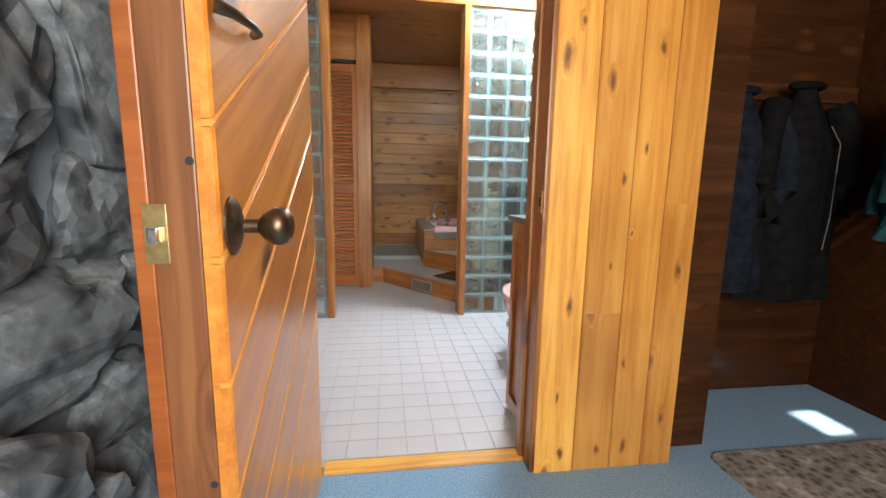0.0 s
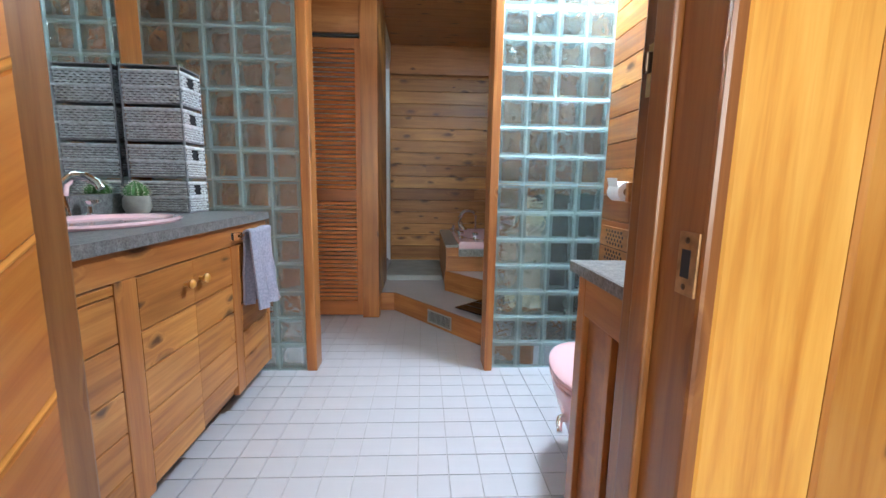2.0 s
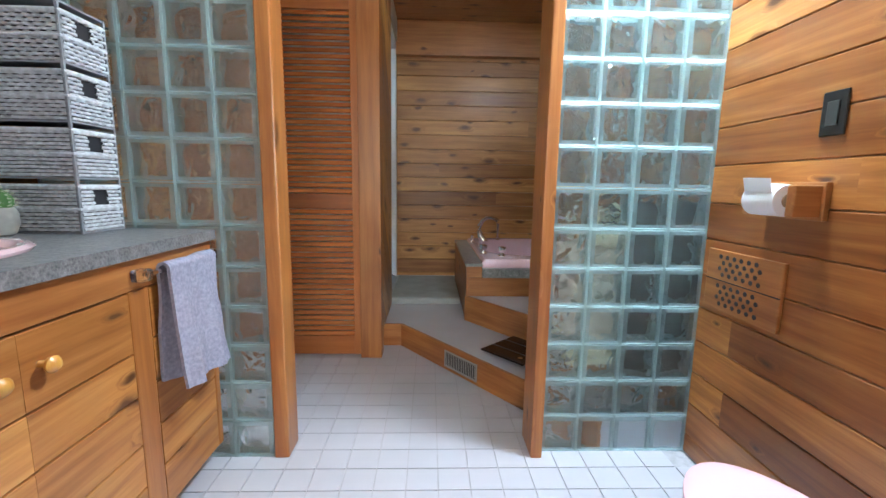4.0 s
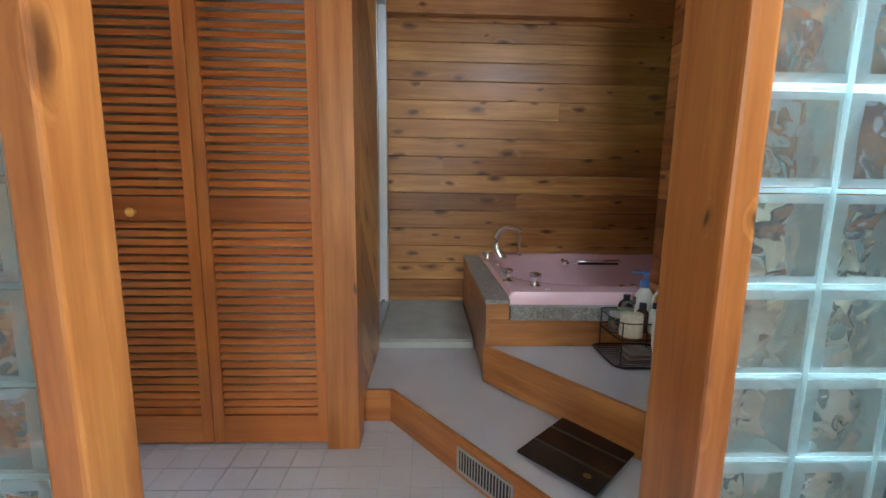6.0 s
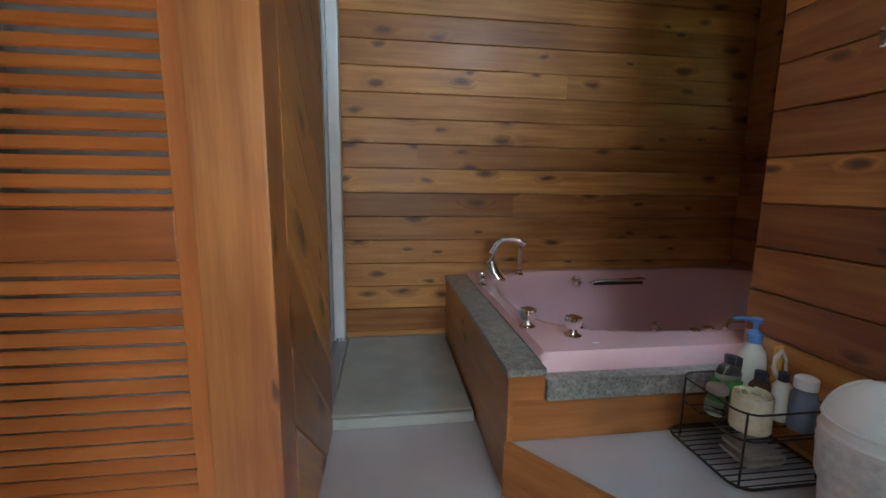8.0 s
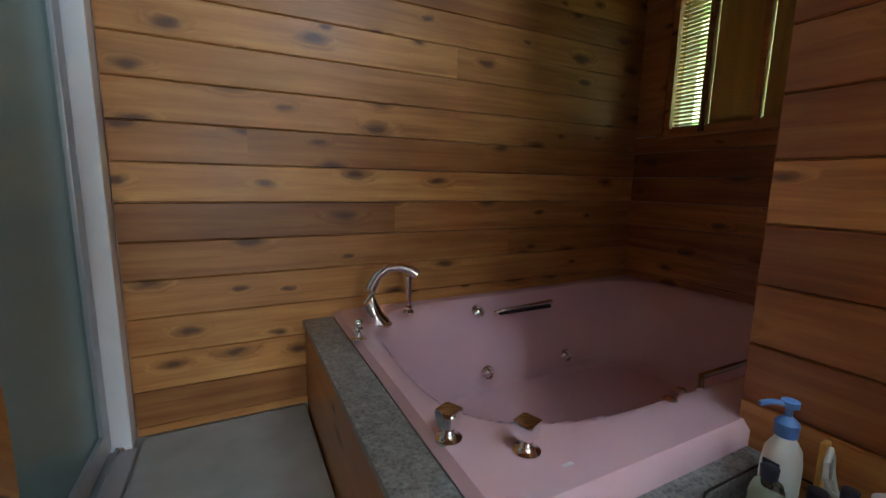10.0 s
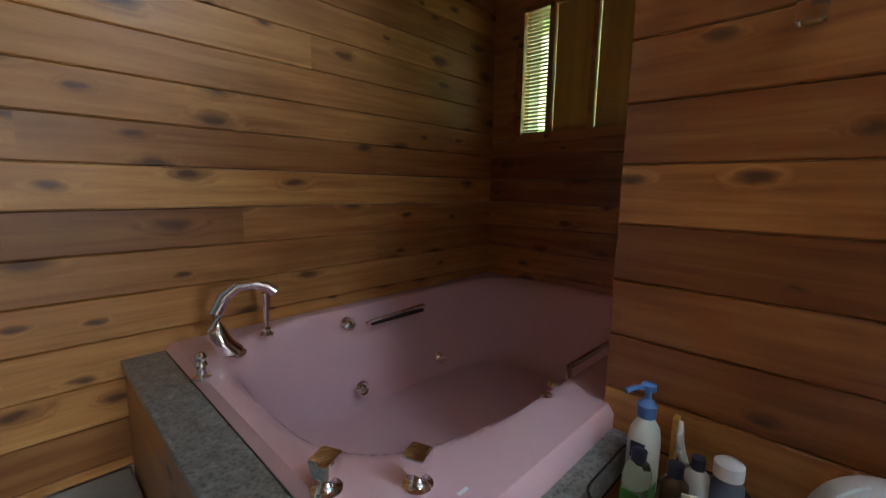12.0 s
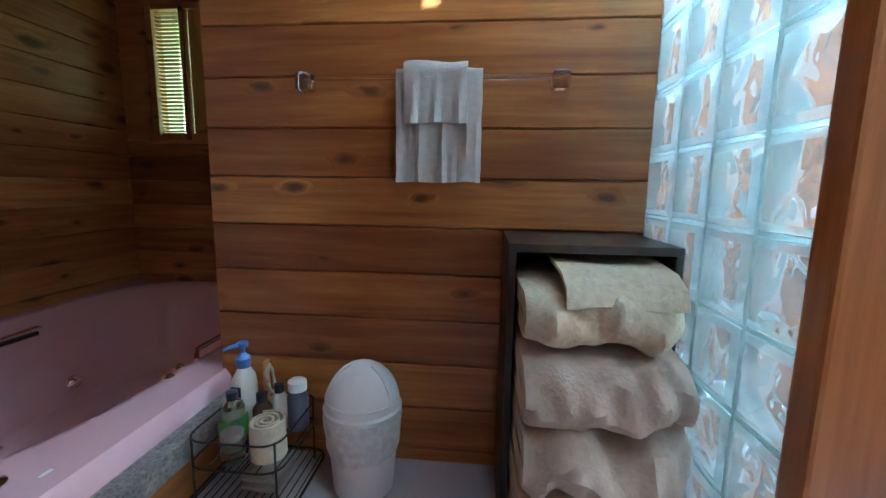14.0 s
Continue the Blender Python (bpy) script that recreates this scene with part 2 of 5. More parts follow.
BLOCKGLASS = glass_material("wavy_block_glass", (0.955, 0.99, 0.985), 0.015, 1.0, 17.0, 0.16)
FROSTJOINT = glass_material("pale_frosted_joint", (0.93, 0.985, 0.98), 0.2, 0.3, 20.0, 0.45)
BLOCKRIM = glass_material("frosted_block_rim", (0.90, 0.98, 0.97), 0.08, 0.8, 20.0, 0.36)
CLEAR = glass_material("clear_glass", (0.95, 0.98, 0.97), 0.0)
FROST = glass_material("clouded_glass", (0.80, 0.90, 0.88), 0.25)
ACRYLIC = glass_material("clear_acrylic", (0.97, 0.97, 0.97), 0.02)

# ---- geometry helpers ----


def box(bm, x0, x1, y0, y1, z0, z1, bevel=0.0):
    r = bmesh.ops.create_cube(bm, size=1.0)
    vs = r["verts"]
    bmesh.ops.scale(bm, vec=(x1 - x0, y1 - y0, z1 - z0), verts=vs)
    bmesh.ops.translate(bm, vec=((x0 + x1) / 2, (y0 + y1) / 2, (z0 + z1) / 2), verts=vs)
    if bevel:
        bmesh.ops.bevel(bm, geom=list({e for v in vs for e in v.link_edges}), offset=bevel, segments=2, affect="EDGES", profile=0.6)
    return bm


def cyl(bm, a, b, r0, r1=None, seg=16, caps=True):
    a, b = Vector(a), Vector(b)
    d = b - a
    m = Matrix.Translation((a + b) / 2) @ d.to_track_quat("Z", "Y").to_matrix().to_4x4()
    bmesh.ops.create_cone(bm, cap_ends=caps, segments=seg, radius1=r0, radius2=r0 if r1 is None else r1, depth=d.length, matrix=m)
    return bm


def ball(bm, c, r, sx=1, sy=1, sz=1, seg=16):
    bmesh.ops.create_uvsphere(bm, u_segments=seg, v_segments=max(6, seg // 2), radius=r, matrix=Matrix.Translation(c) @ Matrix.Diagonal((sx, sy, sz, 1)))
    return bm


def lathe(bm, profile, c=(0, 0, 0), seg=24, sx=1.0, sy=1.0):
    """Turned shape from (radius, height) pairs."""
    rings = []
    for r, z in profile:
        rings.append([bm.verts.new((c[0] + sx * r * math.cos(2 * math.pi * i / seg), c[1] + sy * r * math.sin(2 * math.pi * i / seg), c[2] + z)) for i in range(seg)])
    for p, q in zip(rings, rings[1:]):
        for i in range(seg):
            bm.faces.new((p[i], p[(i + 1) % seg], q[(i + 1) % seg], q[i]))
    for ring, flip in ((rings[0], True), (rings[-1], False)):
        bm.faces.new(ring[::-1] if flip else ring)
    return bm


def tube(bm, pts, r, seg=8, closed=False):
    """A round rod along a line of points; r may be one number or one a point."""
    pts = [Vector(p) for p in pts]
    rings = []
    for i, p in enumerate(pts):
        a = pts[(i - 1) % len(pts)] if closed or i else p
        b = pts[(i + 1) % len(pts)] if closed or i < len(pts) - 1 else p
        q = (b - a).to_track_quat("Z", "Y")
        rad = r[i] if isinstance(r, (list, tuple)) else r
        rings.append([bm.verts.new(p + q @ Vector((rad * math.cos(2 * math.pi * k / seg), rad * math.sin(2 * math.pi * k / seg), 0))) for k in range(seg)])
    loops = list(zip(rings, rings[1:])) + ([(rings[-1], rings[0])] if closed else [])
    for p, q in loops:
        for k in range(seg):
            bm.faces.new((p[k], p[(k + 1) % seg], q[(k + 1) % seg], q[k]))
    if not closed:
        bm.faces.new(rings[0][::-1])
        bm.faces.new(rings[-1])
    return bm


def prism(bm, poly, z0, z1, bevel=0.0):
    lo, hi = [bm.verts.new((x, y, z0)) for x, y in poly], [bm.verts.new((x, y, z1)) for x, y in poly]
    fs = [bm.faces.new(lo[::-1]), bm.faces.new(hi)]
    for i in range(len(poly)):
        j = (i + 1) % len(poly)
        fs.append(bm.faces.new((lo[i], lo[j], hi[j], hi[i])))
    if bevel:
        bmesh.ops.bevel(bm, geom=list({e for f in fs for e in f.edges}), offset=bevel, segments=2, affect="EDGES")
    return bm


def mesh_of(name, bm, material, smooth=False):
    me = bpy.data.meshes.new(name)
    bmesh.ops.recalc_face_normals(bm, faces=bm.faces[:])
    bm.to_mesh(me)
    bm.free()
    me.materials.append(material)
    if smooth:
        me.shade_smooth()
        me.set_sharp_from_angle(angle=radians(40))
    return me


def part(name, bm, material, parent=None, label="", smooth=False):
    ob = new(name, mesh_of(name, bm, material, smooth))
    ob.parent = parent
    if label:
        ob["label"] = label
    return ob


def setting(name, bm, material, label, category="wall"):
    return tagged(part(name, bm, material), label, category, "", "structure")


def thing(name, label, category, at=(0, 0, 0), group=""):
    ob = new(name)
    ob.location = at
    ob.empty_display_size = 0.05
    return tagged(ob, label, category, group)


def B(*a, bevel=0.0):
    return box(bmesh.new(), *a, bevel=bevel)


board_meshes = {}


def board_mesh(L, h, t, material, c=0.004):
    """A board: length along x, width along z, its chamfered face towards -y."""
    key = (round(L, 2), round(h, 3), t, material.name)
    if key not in board_meshes:
        L, h = key[0], key[1]
        pr = [(0, -h / 2), (0, h / 2), (-t + c, h / 2), (-t, h / 2 - c), (-t, -h / 2 + c), (-t + c, -h / 2)]
        vs = [(x, y, z) for x in (-L / 2, L / 2) for y, z in pr]
        fs = [(5, 4, 3, 2, 1, 0), (6, 7, 8, 9, 10, 11)] + [(i, (i + 1) % 6, 6 + (i + 1) % 6, 6 + i) for i in range(6)]
        me = bpy.data.meshes.new("board")
        me.from_pydata(vs, [], fs)
        bm = bmesh.new()
        bm.from_mesh(me)
        bmesh.ops.recalc_face_normals(bm, faces=bm.faces[:])
        bm.to_mesh(me)
        bm.free()
        me.materials.append(material)
        board_meshes[key] = me
    return board_meshes[key]


def cladding(parent, start, turn, L, z0, z1, material, pitch=0.138, phase=0.926, t=0.018, gap=0.0018, rng=None, joint=0.6, stains=None, cut_at=None):
    """Horizontal boards on a wall: start is the end of the wall's line on its backing, turn the way it runs; the boards face its right-hand side."""
    a = radians(turn)
    rng = rng or random.Random(5)
    k = math.floor((z0 - phase) / pitch)
    while phase + k * pitch < z1 - 0.01:
        lo, hi = max(z0, phase + k * pitch), min(z1, phase + (k + 1) * pitch)
        k += 1
        if hi - lo < 0.03:
            continue
        cuts = [0.0, L]
        if cut_at is not None:
            cuts[1:1] = cut_at.get(k - 1, [])
        elif L > 1.2 and rng.random() < joint:
            cuts.insert(1, round(rng.uniform(0.3, 0.7) * L, 2))
        for i, (s, e) in enumerate(zip(cuts, cuts[1:])):
            ob = new("board", board_mesh(e - s - (0.0015 if e < L else 0), hi - lo - gap, t, material))
            mid = (s + e) / 2
            ob.parent = parent
            if stains and k - 1 in stains:
                tint = stains[k - 1][min(i, len(stains[k - 1]) - 1)]
                ob.color = (tint, tint * tint ** 0.25, tint * tint ** 0.4, 1)
            ob.matrix_basis = pose(start[0] + math.cos(a) * mid, start[1] + math.sin(a) * mid, (lo + hi) / 2, 0, 0, turn)


def clip_poly(poly, rect):
    """Cuts a flat polygon to the rectangle (u0, u1, v0, v1)."""
    for axis, lim, sign in ((0, rect[0], 1), (0, rect[1], -1), (1, rect[2], 1), (1, rect[3], -1)):
        out = []
        for i, p in enumerate(poly):
            q = poly[(i + 1) % len(poly)]
            dp, dq = sign * (p[axis] - lim), sign * (q[axis] - lim)
            if dp >= 0:
                out.append(p)
            if (dp > 0 > dq) or (dp < 0 < dq):
                s = dp / (dp - dq)
                out.append((p[0] + s * (q[0] - p[0]), p[1] + s * (q[1] - p[1])))
        poly = out
        if len(poly) < 3:
            return []
    return poly


def diagonal_boards(parent, rect, angle, width, t, gap, place, material, first=0.0):
    """Slanting boards cut to a rectangle of the plane (u, v); each is its own board, grain along its own x. place maps the plane to the wall."""
    a = radians(angle)
    du, dv = Vector((math.cos(a), math.sin(a))), Vector((-math.sin(a), math.cos(a)))
    cu, cv = (rect[0] + rect[1]) / 2, (rect[2] + rect[3]) / 2
    reach = math.hypot(rect[1] - rect[0], rect[3] - rect[2])
    k = -int(reach / width) - 1
    while k * width < reach:
        o = Vector((cu, cv)) + dv * (first + k * width)
        k += 1
        w = width - gap
        poly = [tuple(o + du * s * reach + dv * e * w / 2) for s, e in ((-1, -1), (1, -1), (1, 1), (-1, 1))]
        poly = clip_poly(poly, rect)
        if len(poly) < 3:
            continue
        bm = bmesh.new()
        loc = [((Vector(p) - o).dot(du), (Vector(p) - o).dot(dv)) for p in poly]
        back, front = [bm.verts.new((u, 0, v)) for u, v in loc], [bm.verts.new((u, -t, v)) for u, v in loc]
        bm.faces.new(back)
        f = bm.faces.new(front[::-1])
        for i in range(len(loc)):
            j = (i + 1) % len(loc)
            bm.faces.new((back[i], front[i], front[j], back[j]))
        bmesh.ops.bevel(bm, geom=list(f.edges), offset=0.004, segments=1, affect="EDGES")
        ob = part("board", bm, material, parent)
        ob.matrix_basis = place @ Matrix.Translation((o.x, 0, o.y)) @ Matrix.Rotation(-a, 4, "Y")

# ---- structure: floors, walls, ceilings ----
PLAT, STEP, DECK, TOP = 0.155, 0.335, 0.575, 2.66

setting("floor", B(-1.6, 2.7, 1.70, 6.4, -0.15, -0.006), GROUT, "grey grout bed under the white bathroom tiles", "floor")
setting("hall_floor", B(-2.2, 3.4, -2.0, 1.652, -0.15, 0.0), CARPET, "pale blue short-pile carpet in the hall", "floor")
setting("recess_floor", B(1.26, 3.4, 1.652, 2.3, -0.15, 0.0), CARPET, "pale blue carpet running into the coat recess", "floor")
setting("threshold", B(-0.12, 0.68, 1.645, 1.712, -0.02, 0.012, bevel=0.004), PINE, "yellow wooden threshold strip in the doorway", "threshold")

wall_far = setting("wall_far", B(-0.45, 2.7, 6.118, 6.3, 0, 2.9), PLASTER, "knotty cedar board wall behind the bathtub")
wall_right = setting("wall_right", B(1.398, 1.44, 1.80, 4.865, 0, 2.9), PLASTER, "knotty cedar board wall beside the toilet and towel bar")
wall_nib = setting("wall_nib", B(1.44, 2.7, 4.70, 4.865, 0, 2.9), PLASTER, "wall closing the front of the tub alcove")
wall_end = setting("wall_end", B(2.468, 2.7, 4.865, 6.118, 0, 1.43), PLASTER, "dark cedar end wall of the tub alcove with a window")
part("wall_above", B(2.468, 2.7, 4.865, 6.118, 2.16, 2.9), PLASTER, wall_end)
part("wall_side", B(2.468, 2.7, 4.865, 5.19, 1.43, 2.16), PLASTER, wall_end)
part("wall_side", B(2.468, 2.7, 5.93, 6.118, 1.43, 2.16), PLASTER, wall_end)
wall_slider = setting("wall_slider", B(-0.17, -0.048, 4.60, 5.20, 0, 2.9), PLASTER, "diagonal cedar board wall beside the sliding door")
part("wall_above", B(-0.17, -0.048, 5.20, 6.118, 2.45, 2.9), PLASTER, wall_slider)
wall_left = setting("wall_left", B(-1.4, -1.225, 1.72, 5.4, 0, 2.9), PLASTER, "cedar board wall carrying the vanity mirror")
part("wall_side", B(-1.225, -1.160, 1.725, 3.474, 0, 2.9), PLASTER, wall_left)
wall_closet = setting("wall_closet", B(-1.225, -0.17, 5.2, 5.3, 0, 2.9), PLASTER, "back wall of the louvred closet")
part("wall_head", B(-1.225, -0.05, 4.545, 4.60, 2.235, 2.66), RAIL_X, wall_closet)
wall_door = setting("wall_door", B(-1.4, -0.25, 1.585, 1.72, 0, 2.9), PLASTER, "wall round the bathroom doorway clad in upright pine boards")
part("wall_side", B(0.715, 1.224, 1.585, 1.72, 0, 2.9), PLASTER, wall_door)
part("wall_side", B(1.224, 1.44, 1.66, 1.80, 0, 2.9), SHADECEDAR, wall_door)
part("wall_above", B(-0.165, 0.715, 1.585, 1.72, 2.10, 2.9), PLASTER, wall_door)
# recess boards and rail carry the recess shade as a near-black colour
wall_recess = setting("wall_recess", B(1.44, 3.3, 2.09, 2.25, 0, 2.9), SHADECEDAR, "board wall at the back of the coat recess, shade in its colour")
wall_hall_side = setting("wall_hall_side", B(2.45, 2.6, -1.7, 2.09, 0, 2.9), SHADECEDAR, "board wall at the side of the hall, shade in its colour")
wall_hall_left = setting("wall_hall_left", B(-0.75, -0.56, -1.7, 1.585, 0, 2.9), GROUT, "rough fieldstone wall with pale mortar in the hall")
wall_hall_back = setting("wall_hall_back", B(-0.75, 2.6, -1.7, -1.55, 0, 0.75), PINE, "pine wall behind with a wide window")
part("wall_above", B(-0.75, 2.6, -1.7, -1.55, 2.35, 2.9), PINE, wall_hall_back)
part("wall_side", B(-0.75, -0.55, -1.7, -1.55, 0.75, 2.35), PINE, wall_hall_back)
part("wall_side", B(1.75, 2.6, -1.7, -1.55, 0.75, 2.35), PINE, wall_hall_back)


def ceiling(name, x0, x1, y0, y1, z, hole, label):
    bm = bmesh.new()
    hx0, hy0, hx1, hy1 = hole
    for a in ((x0, x1, y0, hy0), (x0, x1, hy1, y1), (x0, hx0, hy0, hy1), (hx1, x1, hy0, hy1)):
        box(bm, *a, z, z + 0.14)
    y, w = y0, 0.138
    while y < y1:   # boards under the ceiling, kept clear of the hole
        e = min(y + w - 0.004, y1)
        if e <= hy0 or y >= hy1:
            box(bm, x0, x1, y, e, z - 0.015, z)
        else:
            box(bm, x0, hx0 - 0.02, y, e, z - 0.015, z)
            box(bm, hx1 + 0.02, x1, y, e, z - 0.015, z)
        y += w
    return setting(name, bm, RAIL_X, label, "ceiling")


ceiling("ceiling", -1.4, 2.7, 1.585, 3.55, TOP, SKYLIGHT, "cedar board ceiling with a skylight over the bathroom")
ceiling("passage_ceiling", -1.4, 2.7, 3.55, 6.3, TOP, (0.46, 3.885, 0.80, 3.965), "cedar board ceiling over the tub with a narrow roof light")
# the hall opening is out of view, added to drop a sun patch on the carpet
ceiling("hall_ceiling", -0.75, 3.3, -1.7, 1.585, TOP, (-0.218, 0.92, 0.028, 1.14), "board ceiling of the hall with an unseen opening added for the sun patch")
DOME = glass_material("opal_skylight", (0.9, 0.95, 1.0), 0.6, 0.0, 1.0, 0.9)
setting("skylight_pane", B(-0.76, 1.44, 2.64, 3.46, 2.802, 2.814), DOME, "opal plastic skylight pane over the bathroom", "skylight")
setting("recess_ceiling", B(1.224, 3.3, 1.585, 2.25, TOP - 0.1, TOP + 0.14), RAIL_X, "low board ceiling over the coat recess", "ceiling")

RNG = random.Random(11)
# each board of the far wall has its own stain, from the landing upwards
FAR_STAINS = {-5: (0.62,), -4: (1.12,), -3: (1.10, 1.0), -2: (1.12,), -1: (0.80, 0.95), 0: (0.62, 1.02), 1: (1.22,), 2: (0.98, 0.90), 3: (1.08,), 4: (0.95,), 5: (1.15, 1.0), 6: (0.92,), 7: (0.72,), 8: (0.95,), 9: (0.80,), 10: (1.0,), 11: (0.85,), 12: (0.95,)}
FAR_CUTS = {-3: [1.42], -1: [1.62], 0: [1.0], 2: [0.42], 5: [1.30]}
cladding(wall_far, (-0.06, 6.118), 0, 2.51, 0.20, 2.64, CEDAR_FAR, phase=0.926, rng=RNG, stains=FAR_STAINS, cut_at=FAR_CUTS)
cladding(wall_right, (1.398, 4.865), -90, 3.06, 0.0, 2.64, CEDAR_RED, pitch=0.1405, phase=0.928, rng=RNG, joint=0.5)
cladding(wall_end, (2.468, 6.10), -90, 1.235, 0.3, 1.43, CEDAR_RED, rng=RNG, joint=0)
cladding(wall_left, (-1.225, 3.60), 90, 0.95, 0.0, 2.64, CEDAR, rng=RNG, joint=0)
diagonal_boards(wall_slider, (4.60, 5.20, 0.16, 2.64), -42, 0.150, 0.018, 0.003, pose(-0.048, 0, 0, 0, 0, 90), CEDAR)
part("valance_beam", B(-0.06, 2.45, 6.02, 6.0985, 2.335, 2.642, bevel=0.006), RAIL_X, wall_far, "reddish cedar beam at the top of the wall")


# white tiles on the floor, laid square
def tiles(parent, x0, x1, y0, y1, z, s, inside, pitch_y=None, t=0.006, gap=0.004):
    pitch_y = pitch_y or s
    me = mesh_of("tile", B(-s / 2 + gap / 2, s / 2 - gap / 2, -pitch_y / 2 + gap / 2, pitch_y / 2 - gap / 2, 0, t, bevel=0.0012), TILE)
    y = y0 + pitch_y / 2
    while y < y1:
        x = x0 + s / 2
        while x < x1:
            if inside(x, y):
                ob = new("tile", me)
                ob.parent = parent
                ob.location = (x, y, z)
            x += s
        y += pitch_y


# platform and tub step
platform_poly = [(-0.045, 4.715), (0.091, 4.715), (1.02, 3.535), (1.395, 3.535), (1.395, 4.8), (0.6, 4.8), (0.6, 6.115), (-0.045, 6.115)]
step_poly = [(0.548, 4.81), (1.385, 3.745), (1.395, 3.745), (1.395, 4.83), (0.548, 4.83)]
platform = thing("platform", "low tiled platform with cedar risers before the tub", "platform", (0.4, 4.6, 0))
platform["kind"] = "structure"


def under(ob, parent):
    """Parents ob, built in world places, under an object that stands elsewhere."""
    ob.parent = parent
    ob.matrix_parent_inverse = parent.matrix_basis.inverted()
    return ob


under(part("slab", prism(bmesh.new(), platform_poly, 0, PLAT - 0.006), TILE, None, "white tiled top"), platform)
under(part("step_slab", prism(bmesh.new(), step_poly, PLAT - 0.006, STEP - 0.006), TILE, None, "glossy white tiled step"), platform)


def riser(name, a, b, z0, z1, t=0.022, nose=0.012):
    """A cedar board standing along the line a to b, with a rounded top edge."""
    d = Vector((b[0] - a[0], b[1] - a[1]))
    bm = B(0, d.length, -t, 0, z0, z1, bevel=0.004)
    ob = part(name, bm, RAIL_X)
    ob.matrix_basis = pose(a[0], a[1], 0, 0, 0, math.degrees(math.atan2(d.y, d.x)))
    return under(ob, platform)


riser("riser", (0.091, 4.715), (1.02, 3.535), 0, PLAT + 0.002)
riser("riser", (-0.045, 4.715), (0.091, 4.715), 0, PLAT + 0.002)
riser("riser", (0.548, 4.81), (1.385, 3.745), PLAT, STEP + 0.002)
landing = thing("landing_mat", "grey-green rubber mat on the landing by the sliding door", "mat", (0.24, 5.65, PLAT))
under(part("pad", B(-0.045, 0.532, 5.235, 6.098, PLAT - 0.004, 0.20, bevel=0.010), CONCRETE), landing)
under(part("edge_strip", B(-0.045, 0.532, 5.212, 5.235, PLAT - 0.004, 0.196, bevel=0.008), CONCRETE, None, "darker rounded edge strip"), landing)

# ---- partition: posts, beam, glass block panels ----
PITCH = 0.159
beam = setting("beam", B(-1.225, 1.38, 3.485, 3.62, 2.397, 2.52, bevel=0.006), RAIL_X, "pale cedar beam over both glass block panels", "beam")


def post(x0, x1, y0, y1, z1, label):
    return tagged(part("post", B(x0, x1, y0, y1, 0, z1, bevel=0.007), POST_Z), label, "post")


post(-0.352, -0.293, 3.478, 3.60, 2.397, "cedar end post of the glass block panel by the vanity")
post(0.704, 0.752, 3.466, 3.632, 2.397, "cedar end post of the glass block panel by the toilet")
post(-1.222, -1.150, 3.478, 3.60, 2.397, "cedar wall post between the mirror and glass blocks")


def block_mesh():
    """One hollow-looking glass block, its faces dished and wavy."""
    bm = bmesh.new()
    N, h, w = 10, 0.0745, 0.050
    for side in (-1, 1):
        g = {}
        for i in range(N + 1):
            for j in range(N + 1):
                u, v = -1 + 2 * i / N, -1 + 2 * j / N
                rim = max(abs(u), abs(v))
                d = 0.0 if rim > 0.99 else (0.004 if rim > 0.8 else 0.001 + 0.003 * noise.noise(Vector((u * 2.2, v * 2.2, side * 3))))
                g[i, j] = bm.verts.new((u * h * (0.985 if rim > 0.99 else 1), side * (w - (0.006 if rim > 0.99 else 0) + d), v * h * (0.985 if rim > 0.99 else 1)))
        for i in range(N):
            for j in range(N):
                bm.faces.new((g[i, j], g[i + 1, j], g[i + 1, j + 1], g[i, j + 1]))
        ring = [g[i, 0] for i in range(N)] + [g[N, j] for j in range(N)] + [g[i, N] for i in range(N, 0, -1)] + [g[0, j] for j in range(N, 0, -1)]
        if side < 0:
            first = ring
        else:
            for k in range(len(ring)):
                q = (k + 1) % len(ring)
                bm.faces.new((first[k], first[q], ring[q], ring[k]))
    me = mesh_of("glass_block", bm, BLOCKGLASS, True)
    me.materials.append(BLOCKRIM)
    for f in me.polygons:
        if max(abs(f.center.x), abs(f.center.z)) > 0.86 * h or abs(f.normal.y) < 0.3:
            f.material_index = 1
    return me


BLOCK = block_mesh()


def glass_panel(name, x0, cols, pitch_x, y, label):
    panel = thing(name, label, "glass wall", (x0, y, 0))
    upright = mesh_of("upright_joint", B(-0.005, 0.005, -0.044, 0.044, 0, 15 * PITCH + 0.006), FROSTJOINT)
    level = mesh_of("level_joint", B(0.004, cols * pitch_x - 0.004, -0.043, 0.043, 0.001, 0.009), FROSTJOINT)
    for c in range(cols + 1):
        ob = new("upright_joint", upright)
        ob.parent, ob.location = panel, (c * pitch_x, 0, 0)
    for r in range(16):
        ob = new("level_joint", level)
        ob.parent, ob.location = panel, (0, 0, r * PITCH)
    for r in range(15):
        for c in range(cols):
            ob = new("glass_block", BLOCK)
            ob.parent = panel
            ob.matrix_basis = Matrix.Translation(((c + 0.5) * pitch_x, 0, (r + 0.5) * PITCH + 0.005)) @ Matrix.Diagonal((pitch_x / PITCH, 1, 1, 1))
            ob.visible_shadow = False
    return panel


glass_panel("glass_block_panel", 0.754, 4, 0.156, 3.555, "clear wavy glass block panel beside the toilet")
glass_panel("glass_block_panel", -1.148, 5, 0.159, 3.53, "clear wavy glass block panel behind the vanity")


# ---- closet with bifold louvre doors ----
def casing(name, *a, label):
    return setting(name, B(*a, bevel=0.005), POST_Z, label, "trim")


